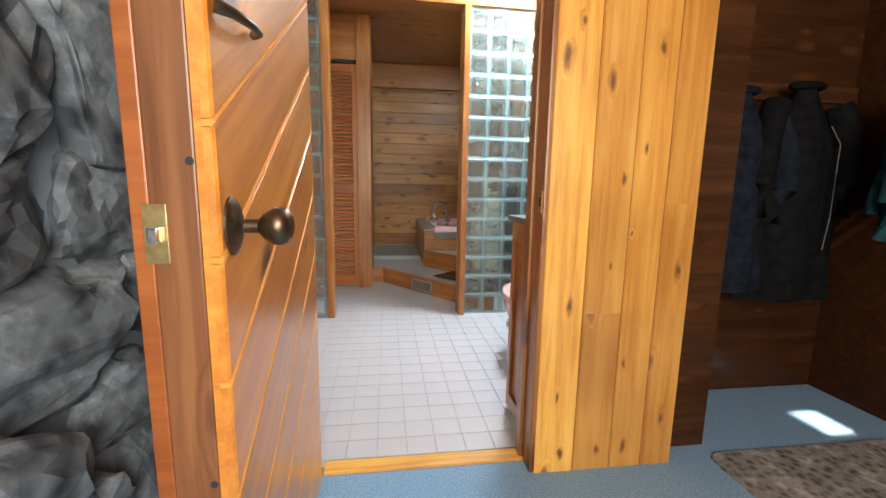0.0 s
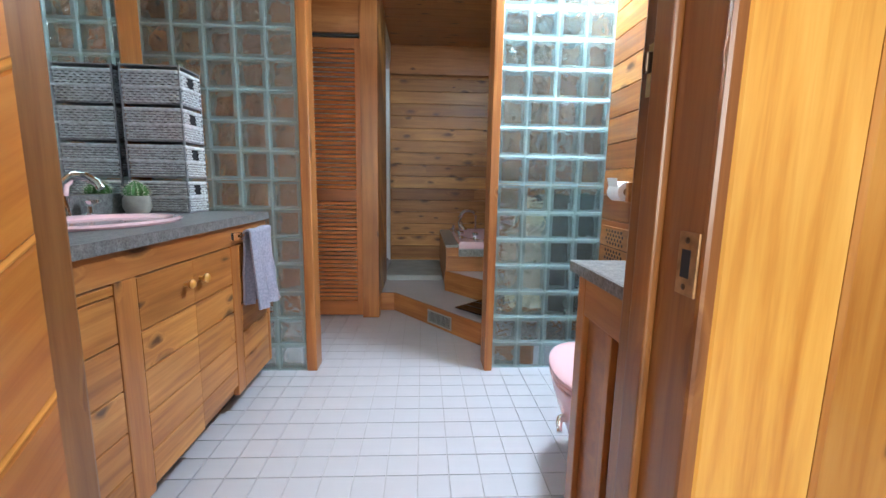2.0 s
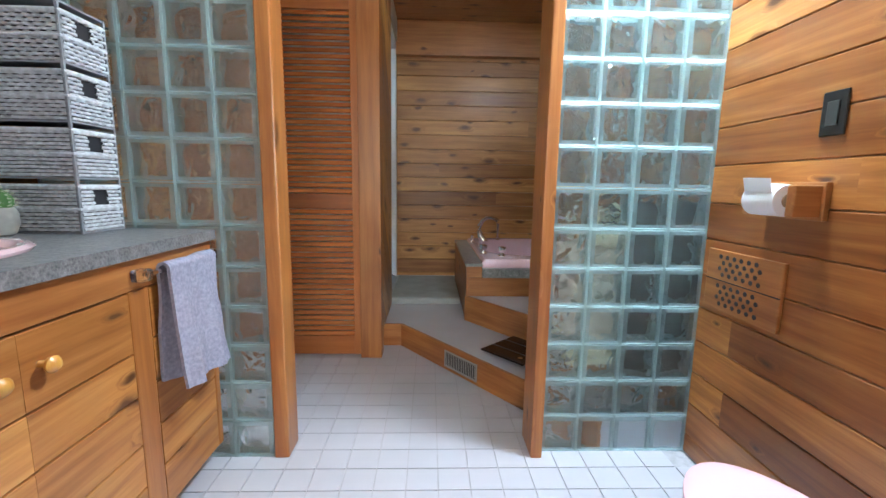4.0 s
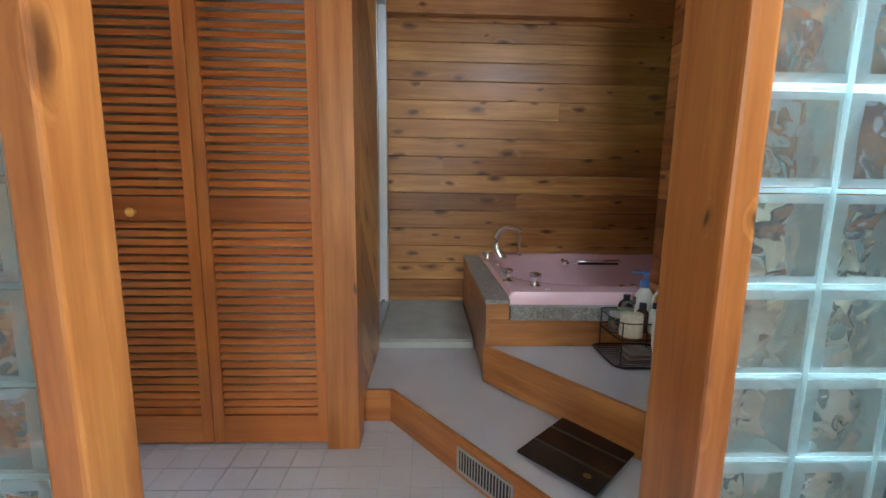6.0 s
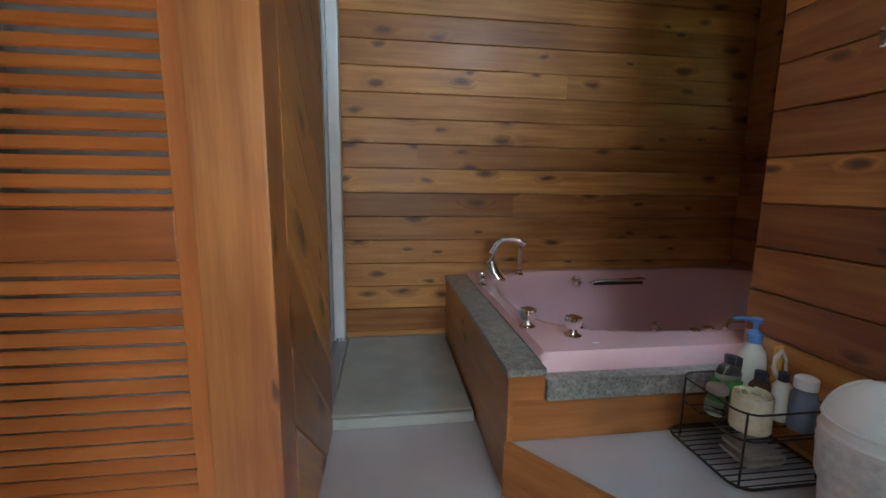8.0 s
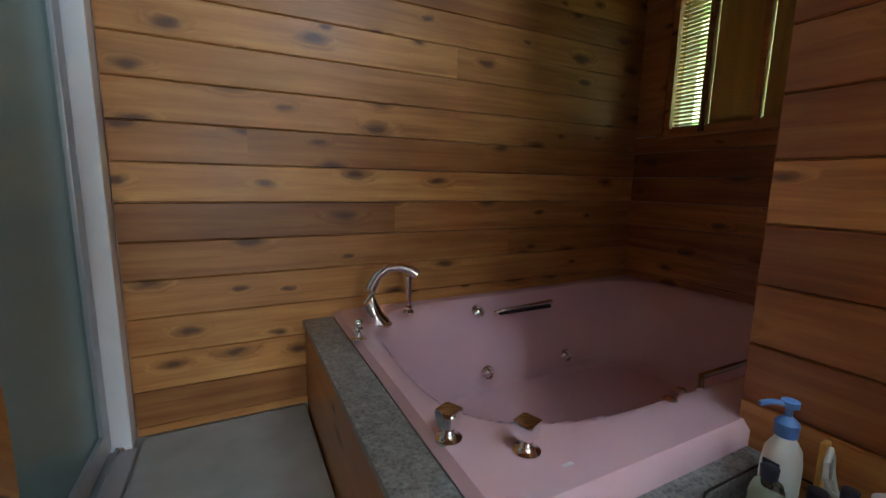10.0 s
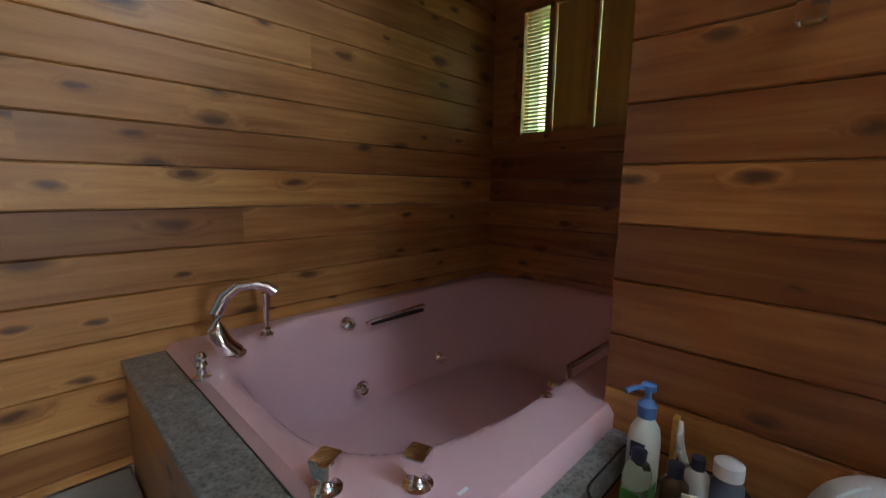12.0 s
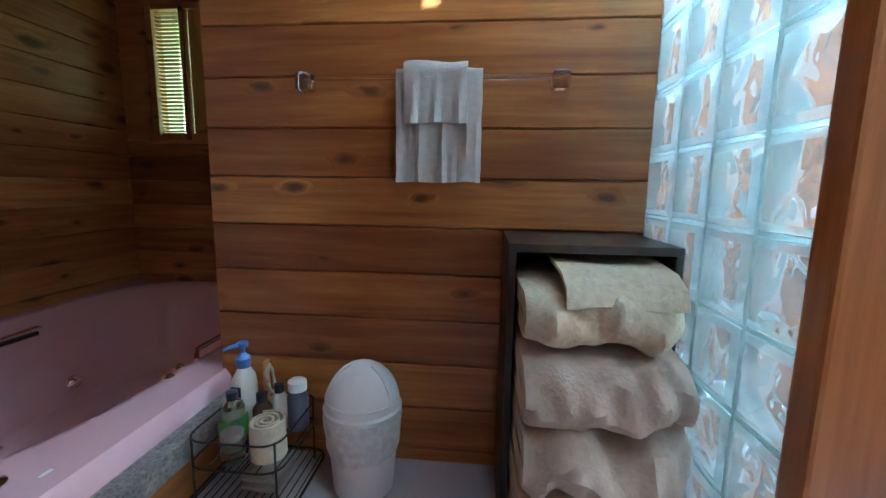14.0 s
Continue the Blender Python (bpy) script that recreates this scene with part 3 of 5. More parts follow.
casing("trim_closet_side", -0.165, -0.03, 4.48, 4.60, PLAT * 0, 2.645, label="broad knotty cedar post at the closet's end")
casing("trim_closet_left", -1.225, -1.145, 4.48, 4.56, 0, 2.645, label="cedar casing at the closet's wall side")
setting("trim_closet_head", B(-1.145, -0.165, 4.49, 4.545, 2.235, 2.645, bevel=0.005), RAIL_X, "cedar boarding over the louvre doors", "trim")
setting("closet_track", B(-1.145, -0.165, 4.51, 4.56, 2.215, 2.233), BLACKPLATE, "dark metal track of the bifold doors", "track")


def louvre_door(x0, x1, knob):
    d = thing("louvre_door", "closed reddish pine bifold louvre door of the closet", "closet door", (x0, 4.515, 0), "closet doors")
    w = x1 - x0
    s = 0.045
    for a, b in ((0, s), (w - s, w)):
        part("stile", B(a, b, 0, 0.03, 0.012, 2.205, bevel=0.003), LOUVRE_Z, d)
    for a, b in ((0.012, 0.135), (0.965, 1.06), (2.13, 2.205)):
        part("rail", B(s, w - s, 0.002, 0.028, a, b, bevel=0.003), LOUVRE_RED if a == 0.965 else LOUVRE, d)
    slat = mesh_of("slat", B(-(w - 2 * s) / 2, (w - 2 * s) / 2, -0.0035, 0.0035, -0.0132, 0.0132), LOUVRE)
    for lo, hi in ((0.135, 0.965), (1.06, 2.13)):
        k = round((hi - lo) / 0.0347)
        for i in range(k):
            ob = new("slat", slat)
            ob.parent = d
            ob.matrix_basis = pose(w / 2, 0.015, lo + (i + 0.5) * (hi - lo) / k, -32, 0, 0)
    if knob:
        part("knob", lathe(bmesh.new(), [(0.008, 0), (0.008, 0.012), (0.017, 0.02), (0.019, 0.028), (0.012, 0.036)]), PINE, d, "small round pale wood knob", True).matrix_basis = pose(w * 0.51, 0.0, 1.000, 90, 0, 0)
    return d


louvre_door(-1.143, -0.657, True)
louvre_door(-0.653, -0.167, False)

# ---- more materials for the things ----
WICKER = plain("grey_wicker", (0.64, 0.67, 0.71), 0.75, noise_scale=45, amount=0.22)
GREYRACK = plain("grey_rack_wood", (0.30, 0.31, 0.34), 0.6, noise_scale=30, amount=0.15)
# near-black that stands for the shade inside holes, vents and baskets
DARKHOLE = plain("inside_shade_black", (0.03, 0.03, 0.035), 0.9)
TOWEL_LAV = plain("lavender_terry", (0.31, 0.31, 0.40), 0.95, noise_scale=90, amount=0.2, bump_amt=0.7, bump_scale=130)
TOWEL_BEIGE = plain("beige_terry", (0.56, 0.48, 0.41), 0.95, noise_scale=70, amount=0.07, bump_amt=0.7, bump_scale=130)
TOWEL_CREAM = plain("cream_terry", (0.70, 0.64, 0.48), 0.95, noise_scale=70, amount=0.12, bump_amt=0.7, bump_scale=130)
TOWEL_GREY = plain("grey_linen", (0.46, 0.44, 0.41), 0.95, noise_scale=60, amount=0.08, bump_amt=0.6, bump_scale=380)
WHITEPLASTIC = plain("white_plastic", (0.82, 0.84, 0.87), 0.35, noise_scale=6, amount=0.03)
BLUEPLASTIC = plain("blue_plastic", (0.10, 0.22, 0.50), 0.35)
CREAMPLASTIC = plain("cream_plastic", (0.70, 0.69, 0.62), 0.35)
GREENLABEL = plain("green_label", (0.10, 0.32, 0.06), 0.5)
DARKLABEL = plain("dark_label", (0.03, 0.03, 0.05), 0.4)
WIRE = plain("dark_wire", (0.04, 0.032, 0.028), 0.45, 0.4)
BLACKBROWN = plain("black_brown_laminate", (0.028, 0.022, 0.020), 0.4, noise_scale=30, amount=0.3)
BRONZE = plain("aged_bronze", (0.13, 0.09, 0.06), 0.35, 0.9, noise_scale=40, amount=0.3)
BRASS = plain("dull_brass", (0.55, 0.42, 0.20), 0.35, 0.9, noise_scale=60, amount=0.25)
CLAY = plain("grey_pot_clay", (0.35, 0.34, 0.31), 0.8, noise_scale=30, amount=0.2)
CACTUS = plain("cactus_green", (0.12, 0.26, 0.09), 0.7, noise_scale=40, amount=0.3)
SPINE = plain("pale_spines", (0.75, 0.75, 0.62), 0.7)
PAPER = plain("white_tissue", (0.85, 0.85, 0.87), 0.9)
CARD = plain("brown_card", (0.30, 0.20, 0.12), 0.9)
COATCLOTH = plain("dark_blue_coat_cloth", (0.010, 0.013, 0.020), 0.9, noise_scale=25, amount=0.4, bump_amt=0.4, bump_scale=150)
COATBLACK = plain("black_coat_cloth", (0.007, 0.007, 0.008), 0.85, noise_scale=25, amount=0.4)
TEALCLOTH = plain("dark_teal_cloth", (0.012, 0.05, 0.055), 0.9, noise_scale=25, amount=0.3)
for m_ in (COATCLOTH, COATBLACK, TEALCLOTH):
    m_.node_tree.nodes["Principled BSDF"].inputs["Specular IOR Level"].default_value = 0.05
BLIND = plain("amber_wood_blind", (0.42, 0.24, 0.07), 0.5, noise_scale=20, amount=0.15)
bn, bl_ = BLIND.node_tree.nodes, BLIND.node_tree.links
thin = bn.new("ShaderNodeBsdfTranslucent")
thin.inputs[0].default_value = (0.22, 0.10, 0.022, 1)
bmix = node(bn, "ShaderNodeMixShader", Fac=0.14)
bl_.new(bn["Principled BSDF"].outputs[0], bmix.inputs[1])
bl_.new(thin.outputs[0], bmix.inputs[2])
bl_.new(bmix.outputs[0], bn["Material Output"].inputs[0])
MIRROR = plain("mirror_silver", (0.86, 0.90, 0.90), 0.01, 1.0)
DARKTILE = plain("dark_scale_glass", (0.016, 0.013, 0.013), 0.12)
SCALELINE = plain("scale_brown_line", (0.07, 0.05, 0.04), 0.3)
VENTGREY = plain("grey_vent_metal", (0.42, 0.43, 0.42), 0.45, 0.5)
STONE = stone_material("fieldstone", (0.012, 0.015, 0.020), (0.065, 0.085, 0.115), (0.44, 0.52, 0.60), 5.0, 0.85)
for m_ in (TOWEL_LAV, TOWEL_BEIGE, TOWEL_CREAM, TOWEL_GREY):
    for q_ in m_.node_tree.nodes:
        if q_.bl_idname == "ShaderNodeBump":
            q_.inputs["Distance"].default_value = 0.0035
STONEMORTAR = plain("pale_stone_mortar", (0.28, 0.34, 0.41), 0.95, noise_scale=9, amount=0.3, bump_amt=0.8, bump_scale=40)
RUGMAT = stone_material("speckled_rug", (0.02, 0.02, 0.022), (0.10, 0.10, 0.10), (0.55, 0.55, 0.53), 9, 0.95)
# garden backdrop that emits its own light in place of sunlit leaves
LEAFGLOW, gn, gl, gb = mat("glowing_garden_backdrop")
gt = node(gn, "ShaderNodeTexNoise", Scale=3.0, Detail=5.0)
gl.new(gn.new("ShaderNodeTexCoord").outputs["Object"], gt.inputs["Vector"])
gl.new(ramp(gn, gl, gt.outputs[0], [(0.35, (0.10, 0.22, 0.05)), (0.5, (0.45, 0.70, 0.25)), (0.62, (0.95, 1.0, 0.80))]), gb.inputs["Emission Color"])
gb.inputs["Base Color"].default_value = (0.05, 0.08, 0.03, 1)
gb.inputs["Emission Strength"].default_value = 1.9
setting("backdrop", B(5.0, 5.1, 3.0, 9.0, 0, 5), LEAFGLOW, "glowing backdrop of green foliage far outside the tub window", "backdrop")


def add(name, bm, material, parent, label="", smooth=False):
    """A part built in world places under a thing."""
    return under(part(name, bm, material, None, label, smooth), parent)


def ribbon(bm, line, thick, w0, w1, n, place, wobble=0.0, seed=0.0, freq=9.0):
    """A cloth of some thickness: a line of (u, v) points swept from w0 to w1. place maps u, v, w to the world."""
    P = [Vector(p) for p in line]
    left, right = [], []
    for i, p in enumerate(P):
        d = (P[min(i + 1, len(P) - 1)] - P[max(i - 1, 0)]).normalized()
        nrm = Vector((-d.y, d.x)) * thick / 2
        left.append(p + nrm)
        right.append(p - nrm)
    prof = left + right[::-1]
    rings = []
    for k in range(n + 1):
        w = w0 + (w1 - w0) * k / n
        edge = 0.85 if k in (0, n) else 1.0
        ring = []
        for i, p in enumerate(prof):
            c = P[i] if i < len(P) else P[2 * len(P) - 1 - i]
            q = c + (p - c) * edge
            o = wobble * noise.noise(Vector((c.x * freq + seed, c.y * freq, w * freq)))
            o2 = wobble * noise.noise(Vector((c.x * freq, c.y * freq + seed + 7.0, w * freq)))
            ring.append(bm.verts.new(place(q.x + o, q.y + o2, w + o2 * 0.6)))
        rings.append(ring)
    m = len(prof)
    for a, b in zip(rings, rings[1:]):
        for i in range(m):
            bm.faces.new((a[i], a[(i + 1) % m], b[(i + 1) % m], b[i]))
    half = len(P)
    for ring in (rings[0], rings[-1]):
        for i in range(half - 1):
            bm.faces.new((ring[i], ring[i + 1], ring[m - 2 - i], ring[m - 1 - i]))
    return bm


def arc(cx, cy, r, a0, a1, n=8):
    return [(cx + r * math.cos(radians(a0 + (a1 - a0) * i / n)), cy + r * math.sin(radians(a0 + (a1 - a0) * i / n))) for i in range(n + 1)]


# ---- bathtub in its surround ----
surround = thing("tub_surround", "cedar tub surround topped with grey granite ledges", "tub surround", (0.6, 4.8, 0.16))
add("side_panel", B(0.540, 0.560, 4.80, 6.098, PLAT, DECK - 0.022, bevel=0.003), RAIL_Y, surround, "dark cedar side panel")
add("front_panel", B(0.552, 1.379, 4.805, 4.825, STEP - 0.004, 0.470, bevel=0.003), RAIL_X, surround, "cedar front panel")
add("end_block", B(0.538, 0.652, 4.792, 4.825, 0.474, DECK - 0.022, bevel=0.002), RAIL_X, surround)
add("granite_ledge", B(0.532, 0.655, 4.786, 6.099, DECK - 0.022, DECK, bevel=0.003), GRANITE, surround, "grey speckled granite ledge")
add("granite_front", B(0.657, 1.379, 4.782, 4.850, 0.472, 0.537, bevel=0.003), GRANITE, surround, "green-grey granite front strip")


def tub_mesh():
    bm = bmesh.new()
    x0, x1, y0, y1, NX, NY = 0.657, 2.448, 4.838, 6.098, 96, 72
    grid = {}
    for i in range(NX + 1):
        for j in range(NY + 1):
            x, y = x0 + (x1 - x0) * i / NX, y0 + (y1 - y0) * j / NY
            s = (abs((x - 1.58) / 0.87) ** 3.8 + abs((y - 5.52) / 0.535) ** 3.8) ** (1 / 3.8)
            k = max(0.0, min(1.0, (1.0 - s) / 0.29))
            k = k * k * (3 - 2 * k)
            z = 0.598 - 0.42 * k + 0.012 * max(0, min(1, (x - 1.9) / 0.5))
            edge = min(x - x0, y - y0)
            if edge < 0.018:
                z -= 0.022 * (1 - edge / 0.018) ** 2
            grid[i, j] = bm.verts.new((x, y, z))
    for i in range(NX):
        for j in range(NY):
            bm.faces.new((grid[i, j], grid[i + 1, j], grid[i + 1, j + 1], grid[i, j + 1]))
    lo = [bm.verts.new((grid[i, 0].co.x, y0, 0.530)) for i in range(NX + 1)]
    for i in range(NX):
        bm.faces.new((lo[i], lo[i + 1], grid[i + 1, 0], grid[i, 0]))
    return bm


bathtub = thing("bathtub", "glossy pink whirlpool bathtub with chrome fittings", "bathtub", (1.55, 5.45, 0.2))
add("shell", tub_mesh(), PINK, bathtub, "pink enamelled shell", True)


def jet(x, y, z, tilt):
    ob = part("jet", lathe(bmesh.new(), [(0.030, 0), (0.033, 0.005), (0.027, 0.010), (0.020, 0.004), (0.010, 0.012), (0.002, 0.013)], seg=24), CHROME, None, "chrome water jet", True)
    ob.matrix_basis = pose(x, y, z, tilt, 0, 0)
    w = ob.matrix_basis.copy()
    under(ob, bathtub)
    ob.matrix_basis = w


jet(1.32, 5.885, 0.275, 68)
jet(1.80, 5.885, 0.275, 68)
jet(1.318, 5.985, 0.545, 48)
for px, py in ((1.37, 5.01), (1.30, 4.99)):
    add("suction_cap", lathe(bmesh.new(), [(0.016, 0), (0.018, 0.006), (0.012, 0.012), (0.003, 0.014)], (px, py, 0.592)), CHROME, bathtub, "", True)
add("grip", tube(bmesh.new(), [(1.375, 5.93, 0.545), (1.40, 5.912, 0.560), (1.70, 5.915, 0.572), (1.73, 5.935, 0.560)], 0.008), CHROME, bathtub, "chrome grab bar", True)
add("grip_plate", B(1.40, 1.71, 5.915, 5.935, 0.535, 0.552, bevel=0.004), WIRE, bathtub)
add("grip", tube(bmesh.new(), [(1.42, 4.985, 0.600), (1.46, 5.01, 0.620), (1.78, 5.01, 0.622), (1.82, 4.985, 0.605)], 0.009), CHROME, bathtub, "chrome grab bar", True)

faucet = thing("tub_faucet", "tall curved chrome bathtub spout", "faucet", (0.786, 5.89, 0.598))
pts = [(0.795, 5.845, 0.60), (0.768, 5.852, 0.640), (0.752, 5.855, 0.69), (0.753, 5.852, 0.745), (0.778, 5.845, 0.795), (0.815, 5.835, 0.824), (0.860, 5.820, 0.828), (0.900, 5.805, 0.815), (0.920, 5.798, 0.797)]
add("spout", tube(bmesh.new(), pts, [0.036, 0.031, 0.027, 0.023, 0.020, 0.018, 0.017, 0.019, 0.021], 16), CHROME, faucet, "", True)
add("base", lathe(bmesh.new(), [(0.040, 0), (0.040, 0.006), (0.032, 0.012)], (0.795, 5.845, 0.598)), CHROME, faucet, "", True)
spray = thing("hand_shower", "slim chrome hand shower standing on the tub rim", "hand shower", (0.942, 5.935, 0.598))
add("collar", lathe(bmesh.new(), [(0.022, 0), (0.024, 0.008), (0.014, 0.02), (0.016, 0.03), (0.010, 0.036)], (0.942, 5.935, 0.598)), CHROME, spray, "", True)
add("wand", lathe(bmesh.new(), [(0.008, 0), (0.010, 0.05), (0.014, 0.10), (0.016, 0.13), (0.008, 0.135)], (0.942, 5.935, 0.632)), CHROME, spray, "", True)
div = thing("diverter_knob", "small turned chrome diverter knob on the tub rim", "knob", (0.672, 5.735, 0.598))
add("base", lathe(bmesh.new(), [(0.026, 0), (0.026, 0.006), (0.012, 0.012), (0.010, 0.03)], (0.672, 5.735, 0.596)), CHROME, div, "", True)
add("knob", lathe(bmesh.new(), [(0.012, 0), (0.017, 0.01), (0.012, 0.022), (0.016, 0.032), (0.010, 0.045), (0.003, 0.048)], (0.672, 5.735, 0.626)), CHROME, div, "", True)


def tap(x, y, turn):
    t = thing("tub_tap", "squarish chrome tub tap handle on the rim", "tap", (x, y, 0.598), "tub taps")
    bm = lathe(bmesh.new(), [(0.030, 0), (0.030, 0.006), (0.022, 0.010), (0.014, 0.018), (0.012, 0.035)], (x, y, 0.597))
    add("base", bm, CHROME, t, "", True)
    ob = part("handle", B(-0.024, 0.024, -0.024, 0.024, 0.0, 0.045, bevel=0.008), CHROME, None, "", True)
    for v in ob.data.vertices:
        f = 0.74 + 0.26 * min(1, v.co.z / 0.03)
        v.co.x *= f
        v.co.y *= f
    ob.parent = t
    ob.matrix_basis = pose(0, 0, 0.028, 0, 0, turn)


tap(0.695, 5.085, 25)
tap(0.822, 4.978, 20)
tag = tagged(part("paper_tag", B(0.858, 0.884, 4.905, 4.913, 0.5985, 0.5995), PAPER), "tiny white paper tag on the pink tub rim", "tag")

# ---- tub window with wooden blinds ----
win = tagged(thing("window_1", "dark wood window with narrow blinds over the tub", "window", (2.46, 5.56, 1.43)), kind="structure")
for y0, y1 in ((5.19, 5.225), (5.46, 5.485), (5.705, 5.735), (5.895, 5.93)):
    add("frame", B(2.450, 2.53, y0, y1, 1.43, 2.16, bevel=0.003), RAIL_Y, win)
for z0, z1 in ((1.43, 1.462), (2.13, 2.16)):
    add("frame", B(2.454, 2.498, 5.19, 5.93, z0, z1, bevel=0.003), RAIL_Y, win)
add("sill", B(2.425, 2.47, 5.17, 5.95, 1.412, 1.430, bevel=0.004), RAIL_Y, win)
add("surround_trim", B(2.447, 2.467, 5.932, 6.097, 1.435, 2.64), RAIL_Y, win)
add("surround_trim", B(2.447, 2.467, 4.87, 5.188, 1.435, 2.64), RAIL_Y, win)
add("surround_trim", B(2.447, 2.467, 5.188, 5.932, 2.162, 2.64), RAIL_Y, win)
pane = add("pane", B(2.56, 2.564, 5.19, 5.93, 1.43, 2.16), CLEAR, win)
pane.visible_shadow = False
for k, (y0, y1, tilt) in enumerate(((5.737, 5.893, 10), (5.487, 5.703, 66), (5.227, 5.458, 68))):
    bl = thing("blind", "narrow wooden slat blind, open and glowing with daylight" if k == 0 else "narrow amber wooden slat blind, closed", "blind", (2.485, (y0 + y1) / 2, 1.47), "tub window blinds")
    slat = mesh_of("slat", B(-0.0135, 0.0135, -(y1 - y0) / 2 + 0.001, (y1 - y0) / 2 - 0.001, -0.0012, 0.0012), BLIND)
    for i in range(32):
        ob = new("slat", slat)
        ob.parent = bl
        ob.matrix_basis = pose(0, 0, 0.012 + i * 0.0205, 0, tilt, 0)
    part("bottom_rail", B(-0.012, 0.012, -(y1 - y0) / 2, (y1 - y0) / 2, -0.008, 0.003), BLIND, bl)
    for s in (-0.3, 0.3):
        part("cord", B(-0.0135, -0.0125, s * (y1 - y0) - 0.001, s * (y1 - y0) + 0.001, 0, 0.66), BLIND, bl)
cord = tagged(part("pull_cord", tube(bmesh.new(), [(2.445, 5.715, 2.10), (2.444, 5.715, 1.40)], 0.003, 6), BLIND), "thin pale blind cord hanging by the window", "cord")

# ---- sliding door on the landing ----
slider = tagged(thing("door_slider", "white-framed sliding glass door, clouded glass", "sliding door", (-0.12, 5.65, 0.2)), kind="structure")
add("jamb", B(-0.165, -0.062, 6.02, 6.098, 0.20, 2.45, bevel=0.006), WHITEPAINT, slider, "white painted jamb")
add("jamb", B(-0.165, -0.062, 5.202, 5.25, 0.20, 2.45, bevel=0.006), WHITEPAINT, slider)
add("head", B(-0.165, -0.062, 5.25, 6.02, 2.38, 2.45, bevel=0.006), WHITEPAINT, slider)
add("stile", B(-0.150, -0.118, 5.955, 6.018, 0.23, 2.38, bevel=0.004), ALU, slider, "grey aluminium stile")
add("stile", B(-0.150, -0.118, 5.252, 5.31, 0.23, 2.38, bevel=0.004), ALU, slider)
add("rail", B(-0.150, -0.118, 5.31, 5.955, 0.23, 0.31, bevel=0.004), ALU, slider)
add("track", B(-0.165, -0.045, 5.202, 6.02, 0.155, 0.212, bevel=0.005), ALU, slider, "grey metal door track")
add("track_rib", B(-0.108, -0.100, 5.25, 6.02, 0.212, 0.226), ALU, slider)
pane = add("pane", B(-0.136, -0.131, 5.31, 5.955, 0.31, 2.38), FROST, slider)
pane.visible_shadow = False
add("catch", lathe(bmesh.new(), [(0.010, 0), (0.012, 0.008), (0.005, 0.02)], (-0.09, 6.0, 0.215)), CHROME, slider, "", True)
setting("porch_wall", B(-0.75, -0.65, 4.9, 6.3, 0, 2.9), WHITEPAINT, "pale wall of the porch outside the sliding door", "wall")
setting("porch_roof", B(-0.75, -0.17, 4.9, 6.3, 2.7, 2.85), WHITEPAINT, "pale porch roof outside the sliding door", "roof")
setting("porch_end", B(-0.65, -0.17, 4.8, 4.9, 0, 2.7), WHITEPAINT, "pale end wall of the porch", "wall")
setting("porch_end_far", B(-0.65, -0.45, 6.2, 6.3, 0, 2.7), WHITEPAINT, "pale far end wall of the porch", "wall")
setting("porch_floor", B(-0.65, -0.17, 4.9, 6.2, 0, 0.15), CONCRETE, "grey porch floor outside the sliding door", "floor")

# ---- floor vent, scale ----
ang = math.degrees(math.atan2(3.535 - 4.715, 1.02 - 0.091))
vent = thing("floor_vent", "grey metal heating vent set in the step riser", "vent", (0.091 + 0.63 * math.cos(radians(ang)), 4.715 + 0.63 * math.sin(radians(ang)), 0.075))
vent.rotation_euler = (0, 0, radians(ang))
vent.location = Vector(vent.location) + Vector((math.sin(radians(ang)), -math.cos(radians(ang)), 0)) * 0.0235
part("frame", B(-0.14, 0.14, -0.005, 0.0, 0.042, 0.052), VENTGREY, vent)
part("frame", B(-0.14, 0.14, -0.005, 0.0, -0.052, -0.042), VENTGREY, vent)
for sx in (-0.14, 0.130):
    part("frame", B(sx, sx + 0.010, -0.005, 0.0, -0.042, 0.042), VENTGREY, vent)
part("backing", B(-0.13, 0.13, -0.001, 0.001, -0.042, 0.042), DARKHOLE, vent)
sl = mesh_of("slat", B(-0.002, 0.002, -0.004, -0.001, -0.042, 0.042), VENTGREY)
for i in range(17):
    ob = new("slat", sl)
    ob.parent = vent
    ob.matrix_basis = pose(-0.12 + i * 0.015, 0, 0, 0, 0, 25)

scale_ob = thing("bathroom_scale", "dark glass bathroom scale lying on the tiled platform", "scale", (0.80, 4.21, PLAT))
scale_ob.rotation_euler = (0, 0, radians(42))
part("plate", B(-0.16, 0.16, -0.15, 0.15, 0.012, 0.020, bevel=0.003), DARKTILE, scale_ob)
for u in (-0.055, 0.06):
    part("stripe", B(u, u + 0.012, -0.148, 0.148, 0.0203, 0.0208), SCALELINE, scale_ob)
part("dial", lathe(bmesh.new(), [(0.014, 0), (0.014, 0.001), (0.001, 0.0011)], (-0.10, -0.09, 0.0203)), CHROME, scale_ob)
for u in (-0.12, 0.12):
    for v in (-0.11, 0.11):
        part("foot", lathe(bmesh.new(), [(0.016, 0), (0.016, 0.012)], (u, v, 0), 12), BLACKPLATE, scale_ob)

# ---- on the tub step: caddy, bottles, bin, towel shelf ----
CX, CY, CZ = 1.22, 4.66, STEP
caddy = thing("wire_caddy", "dark wire corner caddy of two shelves on the tub step", "caddy", (CX, CY, CZ))


def rounded(cx, cy, w, d, r, z, n=6):
    out = []
    for (sx, sy, a0) in ((1, 1, 0), (-1, 1, 90), (-1, -1, 180), (1, -1, 270)):
        out += [(cx + sx * (w - r) + r * math.cos(radians(a0 + 90 * i / n)), cy + sy * (d - r) + r * math.sin(radians(a0 + 90 * i / n)), z) for i in range(n + 1)]
    return out


